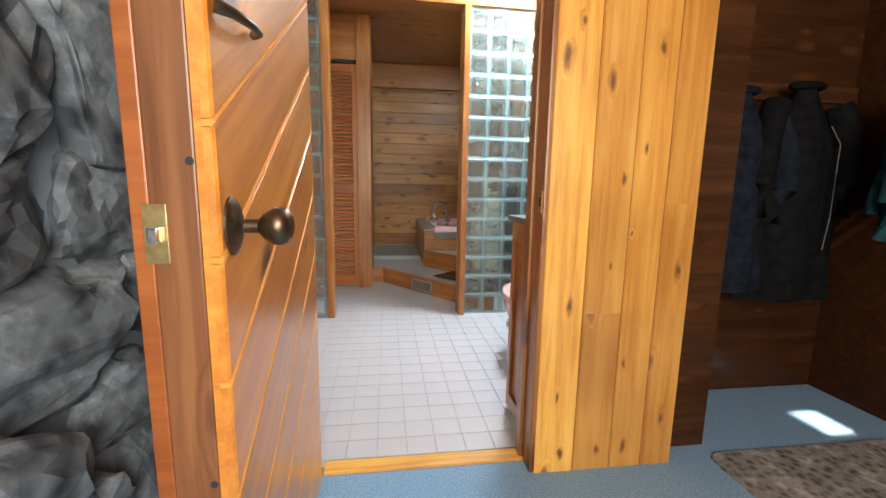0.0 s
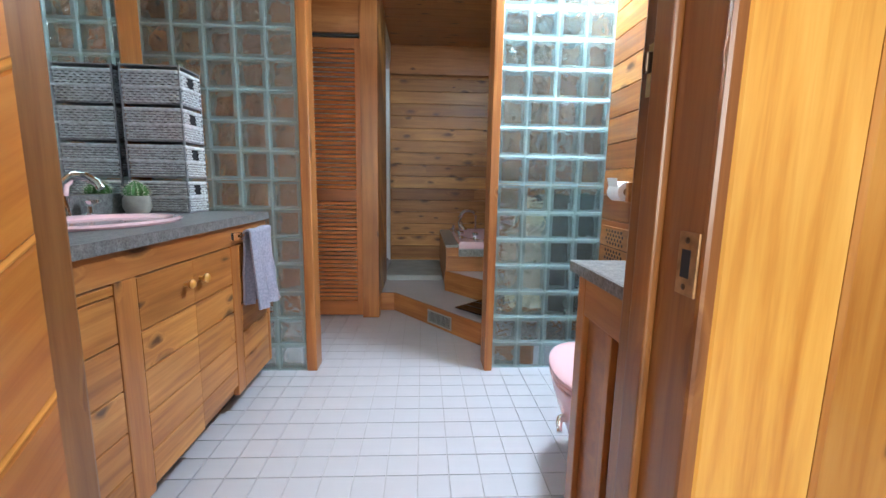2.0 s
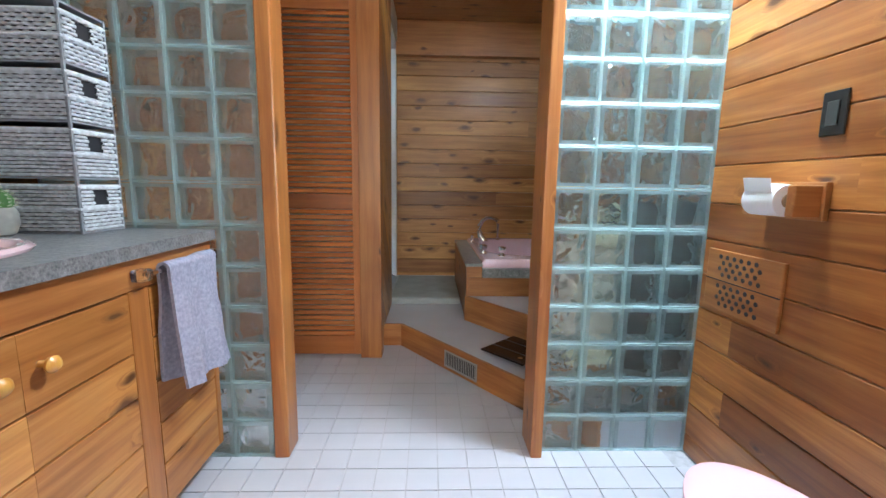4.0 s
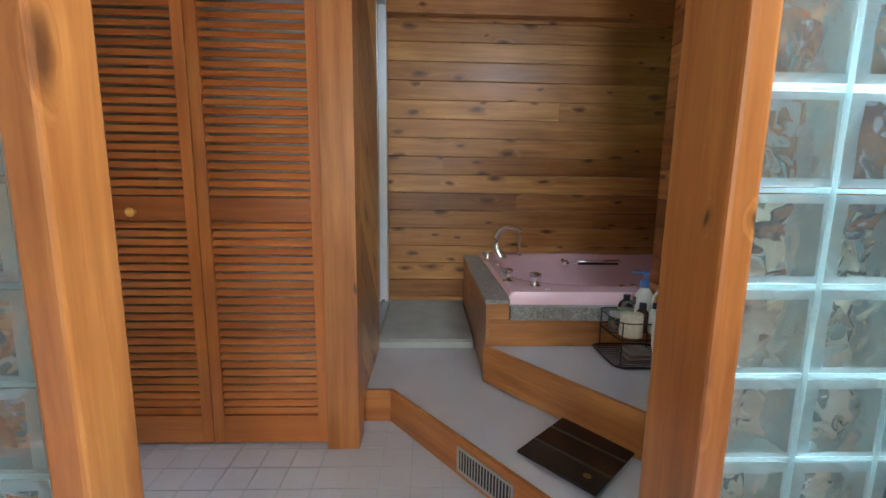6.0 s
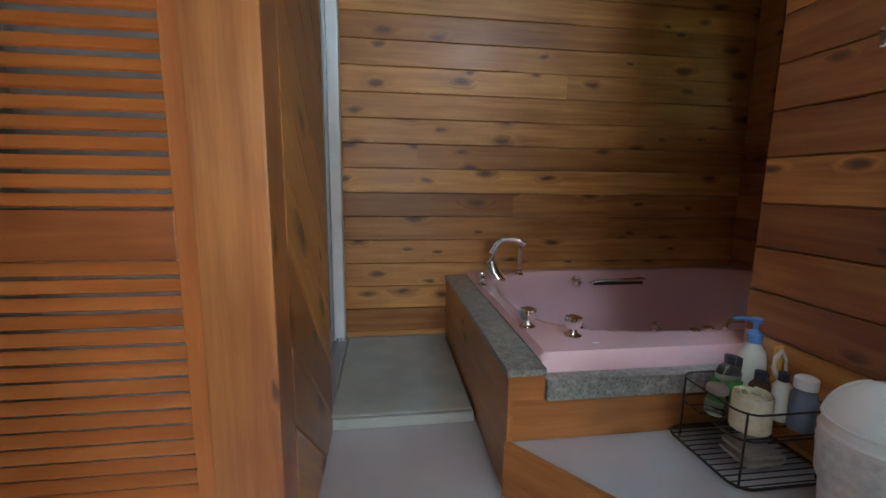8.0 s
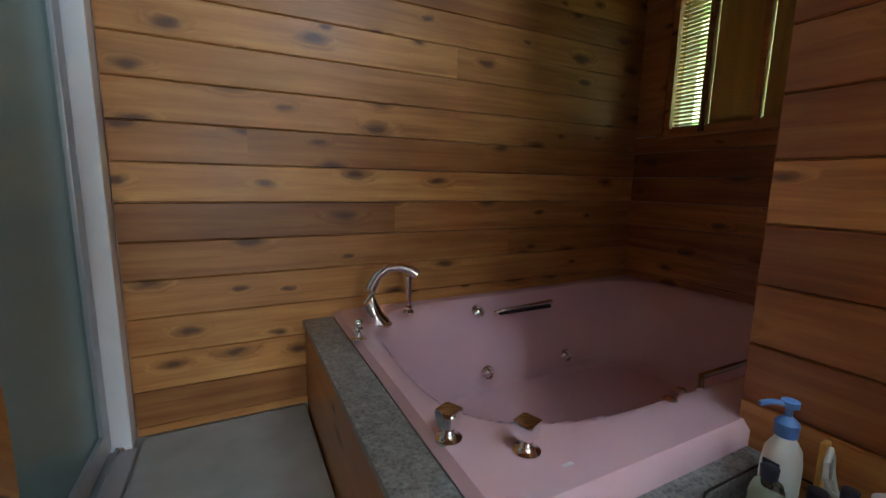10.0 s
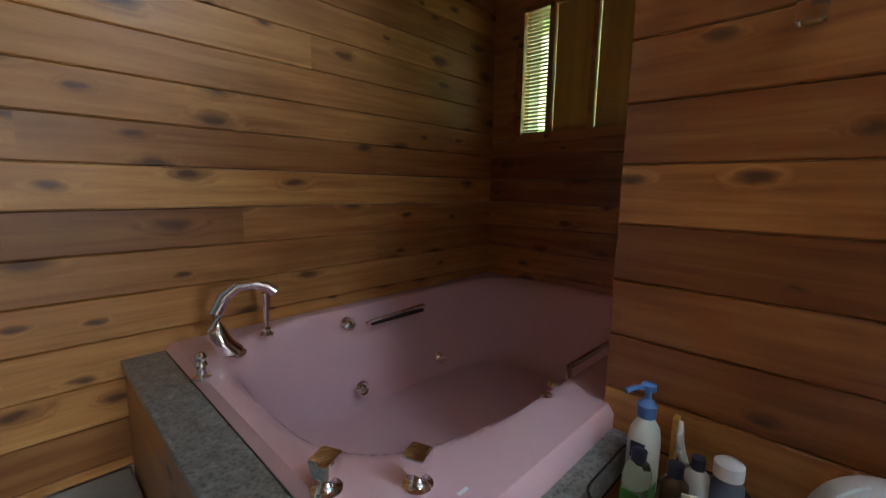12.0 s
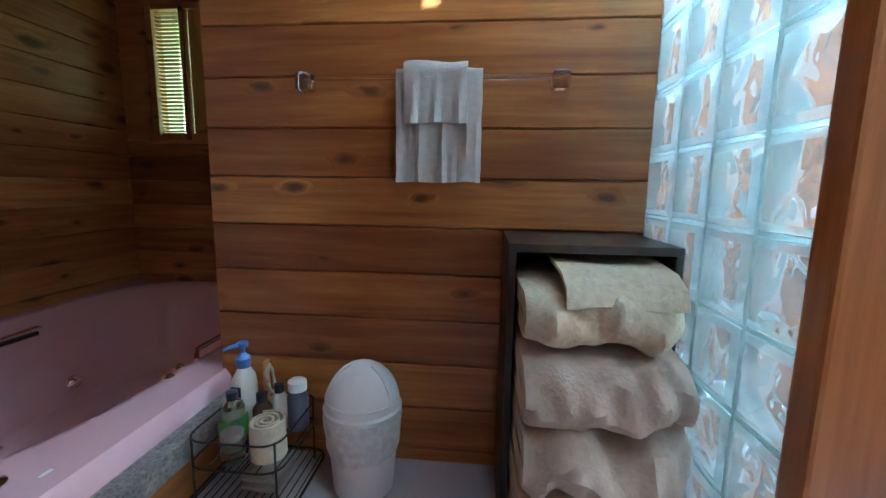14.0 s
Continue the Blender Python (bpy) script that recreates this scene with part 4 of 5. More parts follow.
for z, w in ((0.012, 0.150), (0.130, 0.135), (0.205, 0.135)):
    add("ring", tube(bmesh.new(), rounded(CX, CY, w, 0.125 + (0.02 if z < 0.02 else 0), 0.05, CZ + z), 0.0028 if z > 0.02 else 0.004, 6, True), WIRE, caddy, "", True)
for i in range(13):
    y = CY - 0.132 + i * 0.022
    add("wire", tube(bmesh.new(), [(CX - 0.145, y, CZ + 0.012), (CX + 0.145, y, CZ + 0.012)], 0.002, 5), WIRE, caddy)
    if i % 2 and abs(y - CY) < 0.11:
        add("wire", tube(bmesh.new(), [(CX - 0.132, y, CZ + 0.130), (CX + 0.132, y, CZ + 0.130)], 0.002, 5), WIRE, caddy)
for sx in (-1, 1):
    for sy in (-1, 1):
        add("leg", tube(bmesh.new(), [(CX + sx * 0.118, CY + sy * 0.112, CZ), (CX + sx * 0.118, CY + sy * 0.112, CZ + 0.208)], 0.003, 6), WIRE, caddy)
SH = CZ + 0.1335


def bottle(name, label, x, y, z, prof, material, cap=None, capmat=None, sx=1.0, sy=1.0):
    b = thing(name, label, "bottle", (x, y, z))
    b.scale = (1.12, 1.12, 1.24)
    part("body", lathe(bmesh.new(), prof, (0, 0, 0), 20, sx, sy), material, b, "", True)
    if cap:
        part("cap", lathe(bmesh.new(), cap, (0, 0, prof[-1][1]), 16), capmat, b, "", True)
    return b


lotion = bottle("pump_bottle", "cream lotion bottle with a blue pump in the caddy", CX + 0.062, CY + 0.072, SH,
                [(0.036, 0), (0.039, 0.01), (0.039, 0.10), (0.035, 0.125), (0.020, 0.145), (0.016, 0.150)], CREAMPLASTIC,
                [(0.018, 0), (0.019, 0.022), (0.014, 0.028), (0.006, 0.034), (0.006, 0.048), (0.014, 0.050), (0.014, 0.060), (0.004, 0.062)], BLUEPLASTIC, 1.0, 0.75)
part("nozzle", tube(bmesh.new(), [(0, 0, 0.205), (-0.03, 0.018, 0.207), (-0.045, 0.027, 0.203)], 0.005, 8), BLUEPLASTIC, lotion, "", True)
part("logo_patch", B(-0.041, -0.039, -0.014, 0.012, 0.085, 0.115), DARKLABEL, lotion, "dark oval label")
soap = bottle("soap_bottle", "clear bottle with a green label in the caddy", CX - 0.030, CY + 0.052, SH,
              [(0.032, 0), (0.034, 0.008), (0.034, 0.085), (0.028, 0.098), (0.013, 0.108)], ACRYLIC,
              [(0.013, 0), (0.014, 0.018), (0.004, 0.02)], DARKLABEL, 1.0, 0.7)
part("liquid", lathe(bmesh.new(), [(0.029, 0.004), (0.031, 0.010), (0.031, 0.070)], (0, 0, 0), 20, 1.0, 0.68), plain("pale_green_soap", (0.45, 0.55, 0.38), 0.3), soap)
part("label", B(-0.022, 0.022, -0.0262, -0.0250, 0.018, 0.070), GREENLABEL, soap, "green label")
part("label_side", B(-0.0358, -0.0346, -0.016, 0.016, 0.018, 0.070), GREENLABEL, soap, "green label")
bottle("shampoo_bottle", "dark brown squat bottle in the caddy", CX + 0.020, CY - 0.005, SH, [(0.022, 0), (0.024, 0.006), (0.024, 0.07), (0.012, 0.085)], plain("amber_bottle", (0.10, 0.05, 0.03), 0.2), [(0.014, 0), (0.014, 0.02), (0.003, 0.021)], DARKLABEL)
bottle("cream_tube", "pale shampoo tube in the caddy", CX + 0.062, CY - 0.035, SH, [(0.020, 0), (0.022, 0.005), (0.021, 0.08), (0.011, 0.092)], CREAMPLASTIC, [(0.012, 0), (0.012, 0.02), (0.003, 0.021)], DARKLABEL)
bottle("blue_grey_bottle", "slate blue bottle with a white cap in the caddy", CX + 0.075, CY - 0.085, SH, [(0.025, 0), (0.027, 0.006), (0.027, 0.080), (0.016, 0.095)], plain("slate_blue_plastic", (0.16, 0.19, 0.26), 0.3), [(0.024, 0), (0.024, 0.022), (0.018, 0.026)], WHITEPLASTIC)
bottle("glass_jar", "small clear glass jar with a grey lid in the caddy", CX - 0.095, CY + 0.015, SH, [(0.024, 0), (0.026, 0.004), (0.026, 0.045), (0.022, 0.052)], ACRYLIC, [(0.025, 0), (0.025, 0.014), (0.004, 0.015)], VENTGREY)
brush = thing("bath_brush", "small wooden bath brush with a white cord loop", "brush", (CX + 0.095, CY + 0.02, SH))
brush.scale = (1.1, 1.1, 1.25)
part("handle", B(-0.012, 0.012, -0.005, 0.005, 0.0, 0.155, bevel=0.004), PINE, brush)
part("cord_loop", tube(bmesh.new(), [(0.0, -0.008, 0.145), (-0.02, -0.012, 0.13), (-0.028, -0.016, 0.11), (-0.018, -0.02, 0.085), (0.0, -0.024, 0.075), (0.012, -0.03, 0.05), (0.018, -0.012, 0.09), (0.014, -0.008, 0.125)], 0.005, 7, True), CREAMPLASTIC, brush, "white cotton cord", True)
roll = thing("washcloth_roll", "rolled cream washcloth standing in the caddy", "washcloth", (CX - 0.060, CY - 0.060, SH))
roll.scale = (1.22, 1.22, 1.2)
spiral = [(0.006 * (1 + i * 0.155) * math.cos(i * 0.5), 0.006 * (1 + i * 0.155) * math.sin(i * 0.5)) for i in range(40)]
part("cloth", ribbon(bmesh.new(), spiral, 0.005, 0.0, 0.082, 6, lambda u, v, w: (u, v, w), 0.002), TOWEL_CREAM, roll, "", True)
cloth = tagged(part("folded_cloth", ribbon(bmesh.new(), [(-0.05, 0.0), (0.0, 0.003), (0.05, 0.002)] + arc(0.05, 0.012, 0.010, -90, 90, 4) + [(0.0, 0.024), (-0.045, 0.022)], 0.010, -0.05, 0.05, 8, lambda u, v, w: (CX - 0.01 + u, CY - 0.03 + w, CZ + 0.024 + v), 0.004), TOWEL_GREY, None, "", True), "grey folded cloth on the caddy's lower shelf", "cloth")

binx, biny = 1.246, 4.362
waste = thing("waste_bin", "white plastic swing-lid waste bin with a bag", "waste bin", (binx, biny, STEP))
waste.scale = (1.03, 1.03, 0.945)
part("body", lathe(bmesh.new(), [(0.078, 0), (0.082, 0.006), (0.098, 0.235), (0.100, 0.245)], (0, 0, 0), 28), WHITEPLASTIC, waste, "", True)
bag = lathe(bmesh.new(), [(0.0935, 0.125), (0.0985, 0.145), (0.1005, 0.175), (0.1030, 0.205), (0.1055, 0.235), (0.1025, 0.252)], (0, 0, 0), 56)
for v in bag.verts:   # loose crumples
    f = 1 + 0.030 * noise.noise(Vector((v.co.x * 60, v.co.y * 60, v.co.z * 22))) + 0.015 * noise.noise(Vector((v.co.x * 25, v.co.y * 25, v.co.z * 70)))
    v.co.x, v.co.y, v.co.z = v.co.x * f, v.co.y * f, v.co.z + (0.02 * noise.noise(Vector((v.co.x * 30, v.co.y * 30, 3))) if v.co.z < 0.14 else 0)
part("bag", bag, plain("thin_white_bag", (0.70, 0.73, 0.76), 0.35, noise_scale=50, amount=0.15, bump_amt=0.9, bump_scale=60), waste, "crumpled translucent bag rim", True)
lid = part("lid", lathe(bmesh.new(), [(0.104, 0.250), (0.106, 0.262), (0.100, 0.268)] + [(0.100 * math.cos(radians(a)), 0.268 + 0.125 * math.sin(radians(a))) for a in range(8, 90, 8)] + [(0.003, 0.3935)], (0, 0, 0), 32), WHITEPLASTIC, waste, "domed lid", True)


def on_dome(phi, el):
    return (-0.1015 * math.cos(radians(el)) * math.cos(radians(phi)), 0.1015 * math.cos(radians(el)) * math.sin(radians(phi)), 0.268 + 0.1265 * math.sin(radians(el)))


rim = [on_dome(-62, e) for e in range(72, 14, -8)] + [on_dome(p, 11) for p in range(-54, 55, 9)] + [on_dome(62, e) for e in range(16, 76, 8)]
part("flap", tube(bmesh.new(), rim, 0.0035, 6), WHITEPLASTIC, lid, "swing flap edge", True)

shelf = thing("towel_shelf", "black-brown open tower shelf packed with towels", "shelf", (1.23, 3.77, STEP))
SX0, SX1, SY0, SY1, SZ1 = 1.085, 1.378, 3.622, 3.985, 1.067
for y0, y1 in ((SY0, SY0 + 0.016), (SY1 - 0.016, SY1)):
    add("side", B(SX0, SX1, y0, y1, STEP - 0.004, SZ1 - 0.018, bevel=0.001), BLACKBROWN, shelf)
add("top", B(SX0, SX1, SY0, SY1, SZ1 - 0.018, SZ1, bevel=0.001), BLACKBROWN, shelf)
add("bottom", B(SX0, SX1, SY0 + 0.016, SY1 - 0.016, STEP - 0.004, STEP + 0.03, bevel=0.001), BLACKBROWN, shelf)
add("back", B(SX1 - 0.006, SX1, SY0 + 0.016, SY1 - 0.016, STEP + 0.03, SZ1 - 0.018), BLACKBROWN, shelf)
zz = STEP + 0.030
heights = (0.125, 0.125, 0.135, 0.140, 0.115)
for k, h in enumerate(heights):
    mt = TOWEL_CREAM if k in (0, 4) else TOWEL_BEIGE
    r = h / 4 - 0.003
    front = (0.890, 0.875, 0.865, 0.885, 0.945)[k]
    # one thick towel folded over twice; the loops show at the front
    line = [(1.30, r)] + [(front + 2 * r, r)] + arc(front + 2 * r, 2 * r, r, -90, -270, 8)[1:] + [(1.10, 3 * r - 0.002), (1.30, 3 * r)]
    tw = tagged(part("folded_towel", ribbon(bmesh.new(), line, 2 * r - 0.004, SY0 + 0.022, SY1 - 0.022, 30, lambda u, v, w, z0=zz, k=k: (u + max(0, 1.16 - u) * (0.10 * max(0.0, min(1.0, (w - 3.86) / 0.10)) ** 2 + 0.32 * max(0.0, min(1.0, (3.76 - w) / 0.12)) ** 2 + 0.14 * noise.noise(Vector((w * 9, k * 5.0, 0))) + 0.10 * noise.noise(Vector((w * 26, k, v * 20)))), w - max(0, 1.10 - u) * 0.04, z0 + v - max(0, 1.08 - u) * 0.10 + max(0, 1.16 - u) * 0.16 * noise.noise(Vector((w * 12, k * 3.0, 4)))), 0.008, k * 3.1, 7.0), mt, None, "", True),
                "folded cream towel bulging out of the shelf" if k in (0, 4) else "thick folded beige towel bulging out of the shelf", "towel", "towels on the shelf")
    zz += h
tagged(part("draped_washcloth", ribbon(bmesh.new(), [(1.30, 0.018), (1.12, 0.016), (1.02, 0.010), (0.975, -0.01), (0.962, -0.045)], 0.012, SY0 + 0.04, SY1 - 0.10, 12, lambda u, v, w: (u, w, zz + 0.004 + v), 0.010, 9.0, 12.0), TOWEL_CREAM, None, "", True), "cream washcloth draped over the top towel", "washcloth")

# ---- towel bar with towels ----
bar = thing("towel_bar", "clear acrylic towel bar on the cedar wall", "towel bar", (1.37, 4.2, 1.48))
for y in (4.55, 3.85):
    add("bracket", B(1.335, 1.379, y - 0.022, y + 0.022, 1.447, 1.494, bevel=0.006), ACRYLIC, bar)
add("rod", tube(bmesh.new(), [(1.345, 4.55, 1.476), (1.345, 3.85, 1.476)], 0.008, 10), ACRYLIC, bar, "", True)


def hung(name, label, category, y0, y1, z_bar, x_bar, drop_f, drop_b, material, r=0.014, thick=0.007, wob=0.008, seed=0.0):
    line = [(-r, -drop_f + drop_f * i / 14) for i in range(14)] + [(r * math.cos(radians(a)), r * math.sin(radians(a))) for a in range(180, -1, -30)] + [(r, -drop_b * (i + 1) / 8) for i in range(8)]
    return tagged(part(name, ribbon(bmesh.new(), line, thick, y0, y1, 18, lambda u, v, w: (x_bar + u + (0.006 * math.sin(w * 95 + seed) + 0.005 * math.sin(w * 210 + 2 * seed + 8 * v)) * min(1, max(0, -v * 6)), w, z_bar + v), wob, seed, 14.0), material, None, "", True), label, category)


hung("hanging_towel", "grey linen towel hanging on the acrylic bar", "towel", 4.055, 4.285, 1.483, 1.345, 0.285, 0.25, TOWEL_GREY, 0.013)
hung("hanging_washcloth", "small grey washcloth folded over the hanging towel", "washcloth", 4.095, 4.262, 1.490, 1.342, 0.135, 0.12, TOWEL_GREY, 0.024, 0.006, 0.008, 4.0)

# ---- vanity with sink, mirror and baskets ----
VT = 0.945
vanity = thing("vanity", "knotty cedar plank vanity under a grey counter", "vanity", (-0.87, 2.6, 0))
VX = -0.555
add("carcass", B(-1.158, VX - 0.022, 1.73, 3.472, 0.09, VT - 0.04), RAIL_Y, vanity)
add("toe_board", B(-1.158, VX - 0.09, 1.73, 3.472, 0.0, 0.09), SHADECEDAR, vanity)
add("top_rail", B(VX - 0.022, VX + 0.004, 1.73, 3.472, 0.815, VT - 0.038, bevel=0.004), RAIL_Y, vanity)
for y0, y1 in ((2.315, 2.410), (3.035, 3.115), (3.442, 3.472)):
    add("stile", B(VX - 0.022, VX + 0.006, y0, y1, 0.085, 0.815, bevel=0.006), POST_Z, vanity)


def plank_door(y0, y1, cuts, knob=None):
    """A door of level planks; each plank is its own board."""
    d = add("door", B(VX - 0.021, VX - 0.012, y0 + 0.004, y1 - 0.004, cuts[0], cuts[-1]), SHADECEDAR, vanity)
    for a, b in zip(cuts, cuts[1:]):
        ob = new("plank", board_mesh(y1 - y0 - 0.001, b - a - 0.005, 0.016, PINEPLANK, 0.002))
        under(ob, d)
        ob.matrix_basis = pose(VX - 0.012, (y0 + y1) / 2, (a + b) / 2, 0, 0, 90)
    if knob:
        k = part("knob", lathe(bmesh.new(), [(0.008, 0), (0.008, 0.014), (0.017, 0.022), (0.019, 0.030), (0.012, 0.038), (0.002, 0.040)]), PINE, None, "round pale wood knob", True)
        under(k, d)
        k.matrix_basis = pose(VX + 0.004, knob[0], knob[1], 0, 90, 0)


PINEPLANK = wood("vanity_plank", (0.72, 0.36, 0.108), (0.60, 0.265, 0.066), (0.38, 0.138, 0.032), "X", knots=0.3, tone=0.4)
plank_door(2.412, 2.7225, (0.105, 0.225, 0.358, 0.504, 0.637, 0.812), (2.66, 0.730))
plank_door(2.7235, 3.033, (0.135, 0.225, 0.358, 0.504, 0.637, 0.812), (2.765, 0.730))
plank_door(3.117, 3.440, (0.085, 0.235, 0.375, 0.515, 0.655, 0.812))
plank_door(2.02, 2.313, (0.105, 0.225, 0.355, 0.488, 0.637, 0.780, 0.812))
plank_door(1.74, 2.018, (0.105, 0.225, 0.355, 0.488, 0.637, 0.780, 0.812))


def counter_with_hole(bm, x0, x1, y0, y1, z0, z1, c, r):
    """A slab with an oval hole for the basin."""
    n = 48
    outer, inner = [], []
    for i in range(n):
        a = 2 * math.pi * i / n
        ca, sa = math.cos(a), math.sin(a)
        inner.append((c[0] + r[0] * ca, c[1] + r[1] * sa))
        s = min((x1 - c[0]) / ca if ca > 1e-6 else ((x0 - c[0]) / ca if ca < -1e-6 else 1e9), (y1 - c[1]) / sa if sa > 1e-6 else ((y0 - c[1]) / sa if sa < -1e-6 else 1e9))
        outer.append((c[0] + s * ca, c[1] + s * sa))
    corners = [(x1, y1), (x0, y1), (x0, y0), (x1, y0)]
    for cx, cy in corners:   # snap the nearest rim point to each corner
        k = min(range(n), key=lambda i: (outer[i][0] - cx) ** 2 + (outer[i][1] - cy) ** 2)
        outer[k] = (cx, cy)
    V = [[bm.verts.new((x, y, z)) for x, y in ring] for ring in (outer, inner) for z in (z0, z1)]
    o0, o1, i0, i1 = V
    for i in range(n):
        j = (i + 1) % n
        bm.faces.new((o1[i], o1[j], i1[j], i1[i]))
        bm.faces.new((o0[j], o0[i], i0[i], i0[j]))
        bm.faces.new((o0[i], o0[j], o1[j], o1[i]))
        bm.faces.new((i0[j], i0[i], i1[i], i1[j]))
    return bm


SINK = (-0.865, 2.72)
ctop = thing("countertop", "mottled grey laminate countertop with a low backsplash", "countertop", (-0.86, 2.6, VT - 0.04))
add("slab", counter_with_hole(bmesh.new(), -1.157, -0.530, 1.725, 3.474, VT - 0.038, VT, SINK, (0.195, 0.295)), COUNTER, ctop)
add("backsplash", B(-1.159, -1.136, 1.725, 3.474, VT + 0.001, VT + 0.095, bevel=0.002), COUNTER, ctop)
sink = thing("sink", "glossy pink oval drop-in basin", "sink", (*SINK, VT))
part("basin", lathe(bmesh.new(), [(0.205, 0.001), (0.222, 0.002), (0.226, 0.010), (0.216, 0.018), (0.200, 0.016), (0.188, 0.004), (0.170, -0.05), (0.130, -0.10), (0.060, -0.125), (0.012, -0.128)], (0, 0, 0), 48, 1.0, 1.47), PINK, sink, "", True)
part("drain", lathe(bmesh.new(), [(0.022, -0.127), (0.020, -0.124), (0.004, -0.125)], (0, 0, 0), 20), CHROME, sink, "", True)
sf = thing("sink_faucet", "chrome basin faucet with two lever handles", "faucet", (-1.09, 2.84, VT))
sf.scale = (1.1, 1.15, 1.4)
part("spout", tube(bmesh.new(), [(0, 0, 0), (0, 0, 0.07), (0.012, 0, 0.105), (0.045, 0, 0.125), (0.09, 0, 0.122), (0.125, 0, 0.105), (0.132, 0, 0.09)], [0.020, 0.017, 0.016, 0.015, 0.014, 0.014, 0.014], 14), CHROME, sf, "", True)
for s in (-0.10, 0.10):
    h = part("handle", lathe(bmesh.new(), [(0.024, 0), (0.024, 0.006), (0.014, 0.014), (0.013, 0.035), (0.020, 0.042), (0.022, 0.052), (0.004, 0.056)], (0, s, 0), 18), CHROME, sf, "", True)
    part("lever", B(-0.012, 0.045, s - 0.010, s + 0.010, 0.044, 0.056, bevel=0.004), CHROME, h, "", True)
mirror = tagged(part("mirror", B(-1.158, -1.143, 1.725, 3.315, VT + 0.098, 2.30), MIRROR), "large frameless wall mirror over the vanity", "mirror")

tagged(part("post", B(-1.1595, -1.138, 3.317, 3.474, VT + 0.098, 2.396, bevel=0.003), POST_Z), "bright cedar board between the mirror and glass blocks", "post")

# basket tower: baskets pulled towards the room, holes in their ends
TX0, TX1, TY0, TY1, TZ0, TZ1 = -1.128, -0.845, 3.27, 3.455, VT, 1.655
tower = thing("basket_tower", "grey wooden rack holding four wicker baskets", "basket rack", (-1.02, 3.36, VT))
for x in (TX0, TX1 - 0.008):
    for y in (TY0, TY1 - 0.008):
        add("upright", B(x, x + 0.008, y, y + 0.008, TZ0, TZ1), GREYRACK, tower)
H4 = (TZ1 - TZ0) / 4
for k in range(5):
    z = TZ0 + 0.004 + k * (H4 - 0.002)
    add("shelf", B(TX0 + 0.002, TX1 - 0.002, TY0 + 0.002, TY1 - 0.002, z - 0.003, z + 0.003), GREYRACK, tower)


def wicker_side(bm, a, b, z0, z1, out, hole=None):
    """A woven face from a to b: canes passing before and behind upright stakes."""
    a, b, out = Vector(a), Vector(b), Vector(out)
    L = (b - a).length
    rows, stakes = 12, max(4, round(L / 0.0165))
    n = stakes * 3
    for r in range(rows):
        z = z0 + (r + 0.5) * (z1 - z0) / rows
        hh = (z1 - z0) / rows * 0.43
        spans = [(0, n)]
        if hole and z0 + hole[1] < z < z0 + hole[2]:
            c, w = hole[0] * n, 0.028 / L * n
            spans = [(0, int(c - w)), (int(c + w), n)]
        for s, e in spans:
            prev = None
            for i in range(s, e + 1):
                p = a.lerp(b, i / n)
                o = 0.0040 * math.cos(math.pi * i / 3 + (math.pi if r % 2 else 0)) + 0.001 * noise.noise(Vector((i * 0.7, r * 1.9, L)))
                zz_ = z + 0.001 * noise.noise(Vector((i * 0.5, r * 3.1, 2)))
                q = [bm.verts.new((p.x + out.x * (o + d), p.y + out.y * (o + d), zz_ + e2)) for d, e2 in ((-0.002, hh), (0.0025, hh * 0.55), (0.0025, -hh * 0.55), (-0.002, -hh))]
                if prev:
                    for k in range(3):
                        bm.faces.new((prev[k], prev[k + 1], q[k + 1], q[k]))
                prev = q


for k in range(4):
    z0, z1 = TZ0 + 0.008 + k * (H4 - 0.002), TZ0 + (k + 1) * (H4 - 0.002) - 0.022
    bk = thing("wicker_basket", "grey woven wicker basket with a slot handle", "basket", ((TX0 + TX1) / 2, (TY0 + TY1) / 2, z0), "wicker baskets")
    bm = bmesh.new()
    y0, y1, x0, x1 = TY0 + 0.006, TY1 - 0.008, TX0 + 0.010, TX1 - 0.003
    wicker_side(bm, (x0, y0, 0), (x1, y0, 0), z0, z1, (0, -1, 0))
    wicker_side(bm, (x1, y0, 0), (x1, y1, 0), z0, z1, (1, 0, 0), (0.52, 0.085, 0.128))
    wicker_side(bm, (x0, y1, 0), (x1, y1, 0), z0, z1, (0, 1, 0))
    wicker_side(bm, (x0, y0, 0), (x0, y1, 0), z0, z1, (-1, 0, 0))
    add("weave", bm, WICKER, bk, "grey woven cane")
    # solid black box added to stand for the shaded inside of the basket
    add("inner_shade_box", B(x0 + 0.006, x1 - 0.007, y0 + 0.006, y1 - 0.006, z0 + 0.001, z1 - 0.004), DARKHOLE, bk)
    zm = (z0 + z1) / 2
    add("middle_cane", tube(bmesh.new(), [(x0, y0 - 0.004, zm), (x1 + 0.004, y0 - 0.004, zm), (x1 + 0.004, y1, zm), (x0, y1, zm)], 0.0048, 6, True), WICKER, bk)
    add("rim", tube(bmesh.new(), [(x0, y0, z1), (x1, y0, z1), (x1, y1, z1), (x0, y1, z1)], 0.0075, 6, True), WICKER, bk)

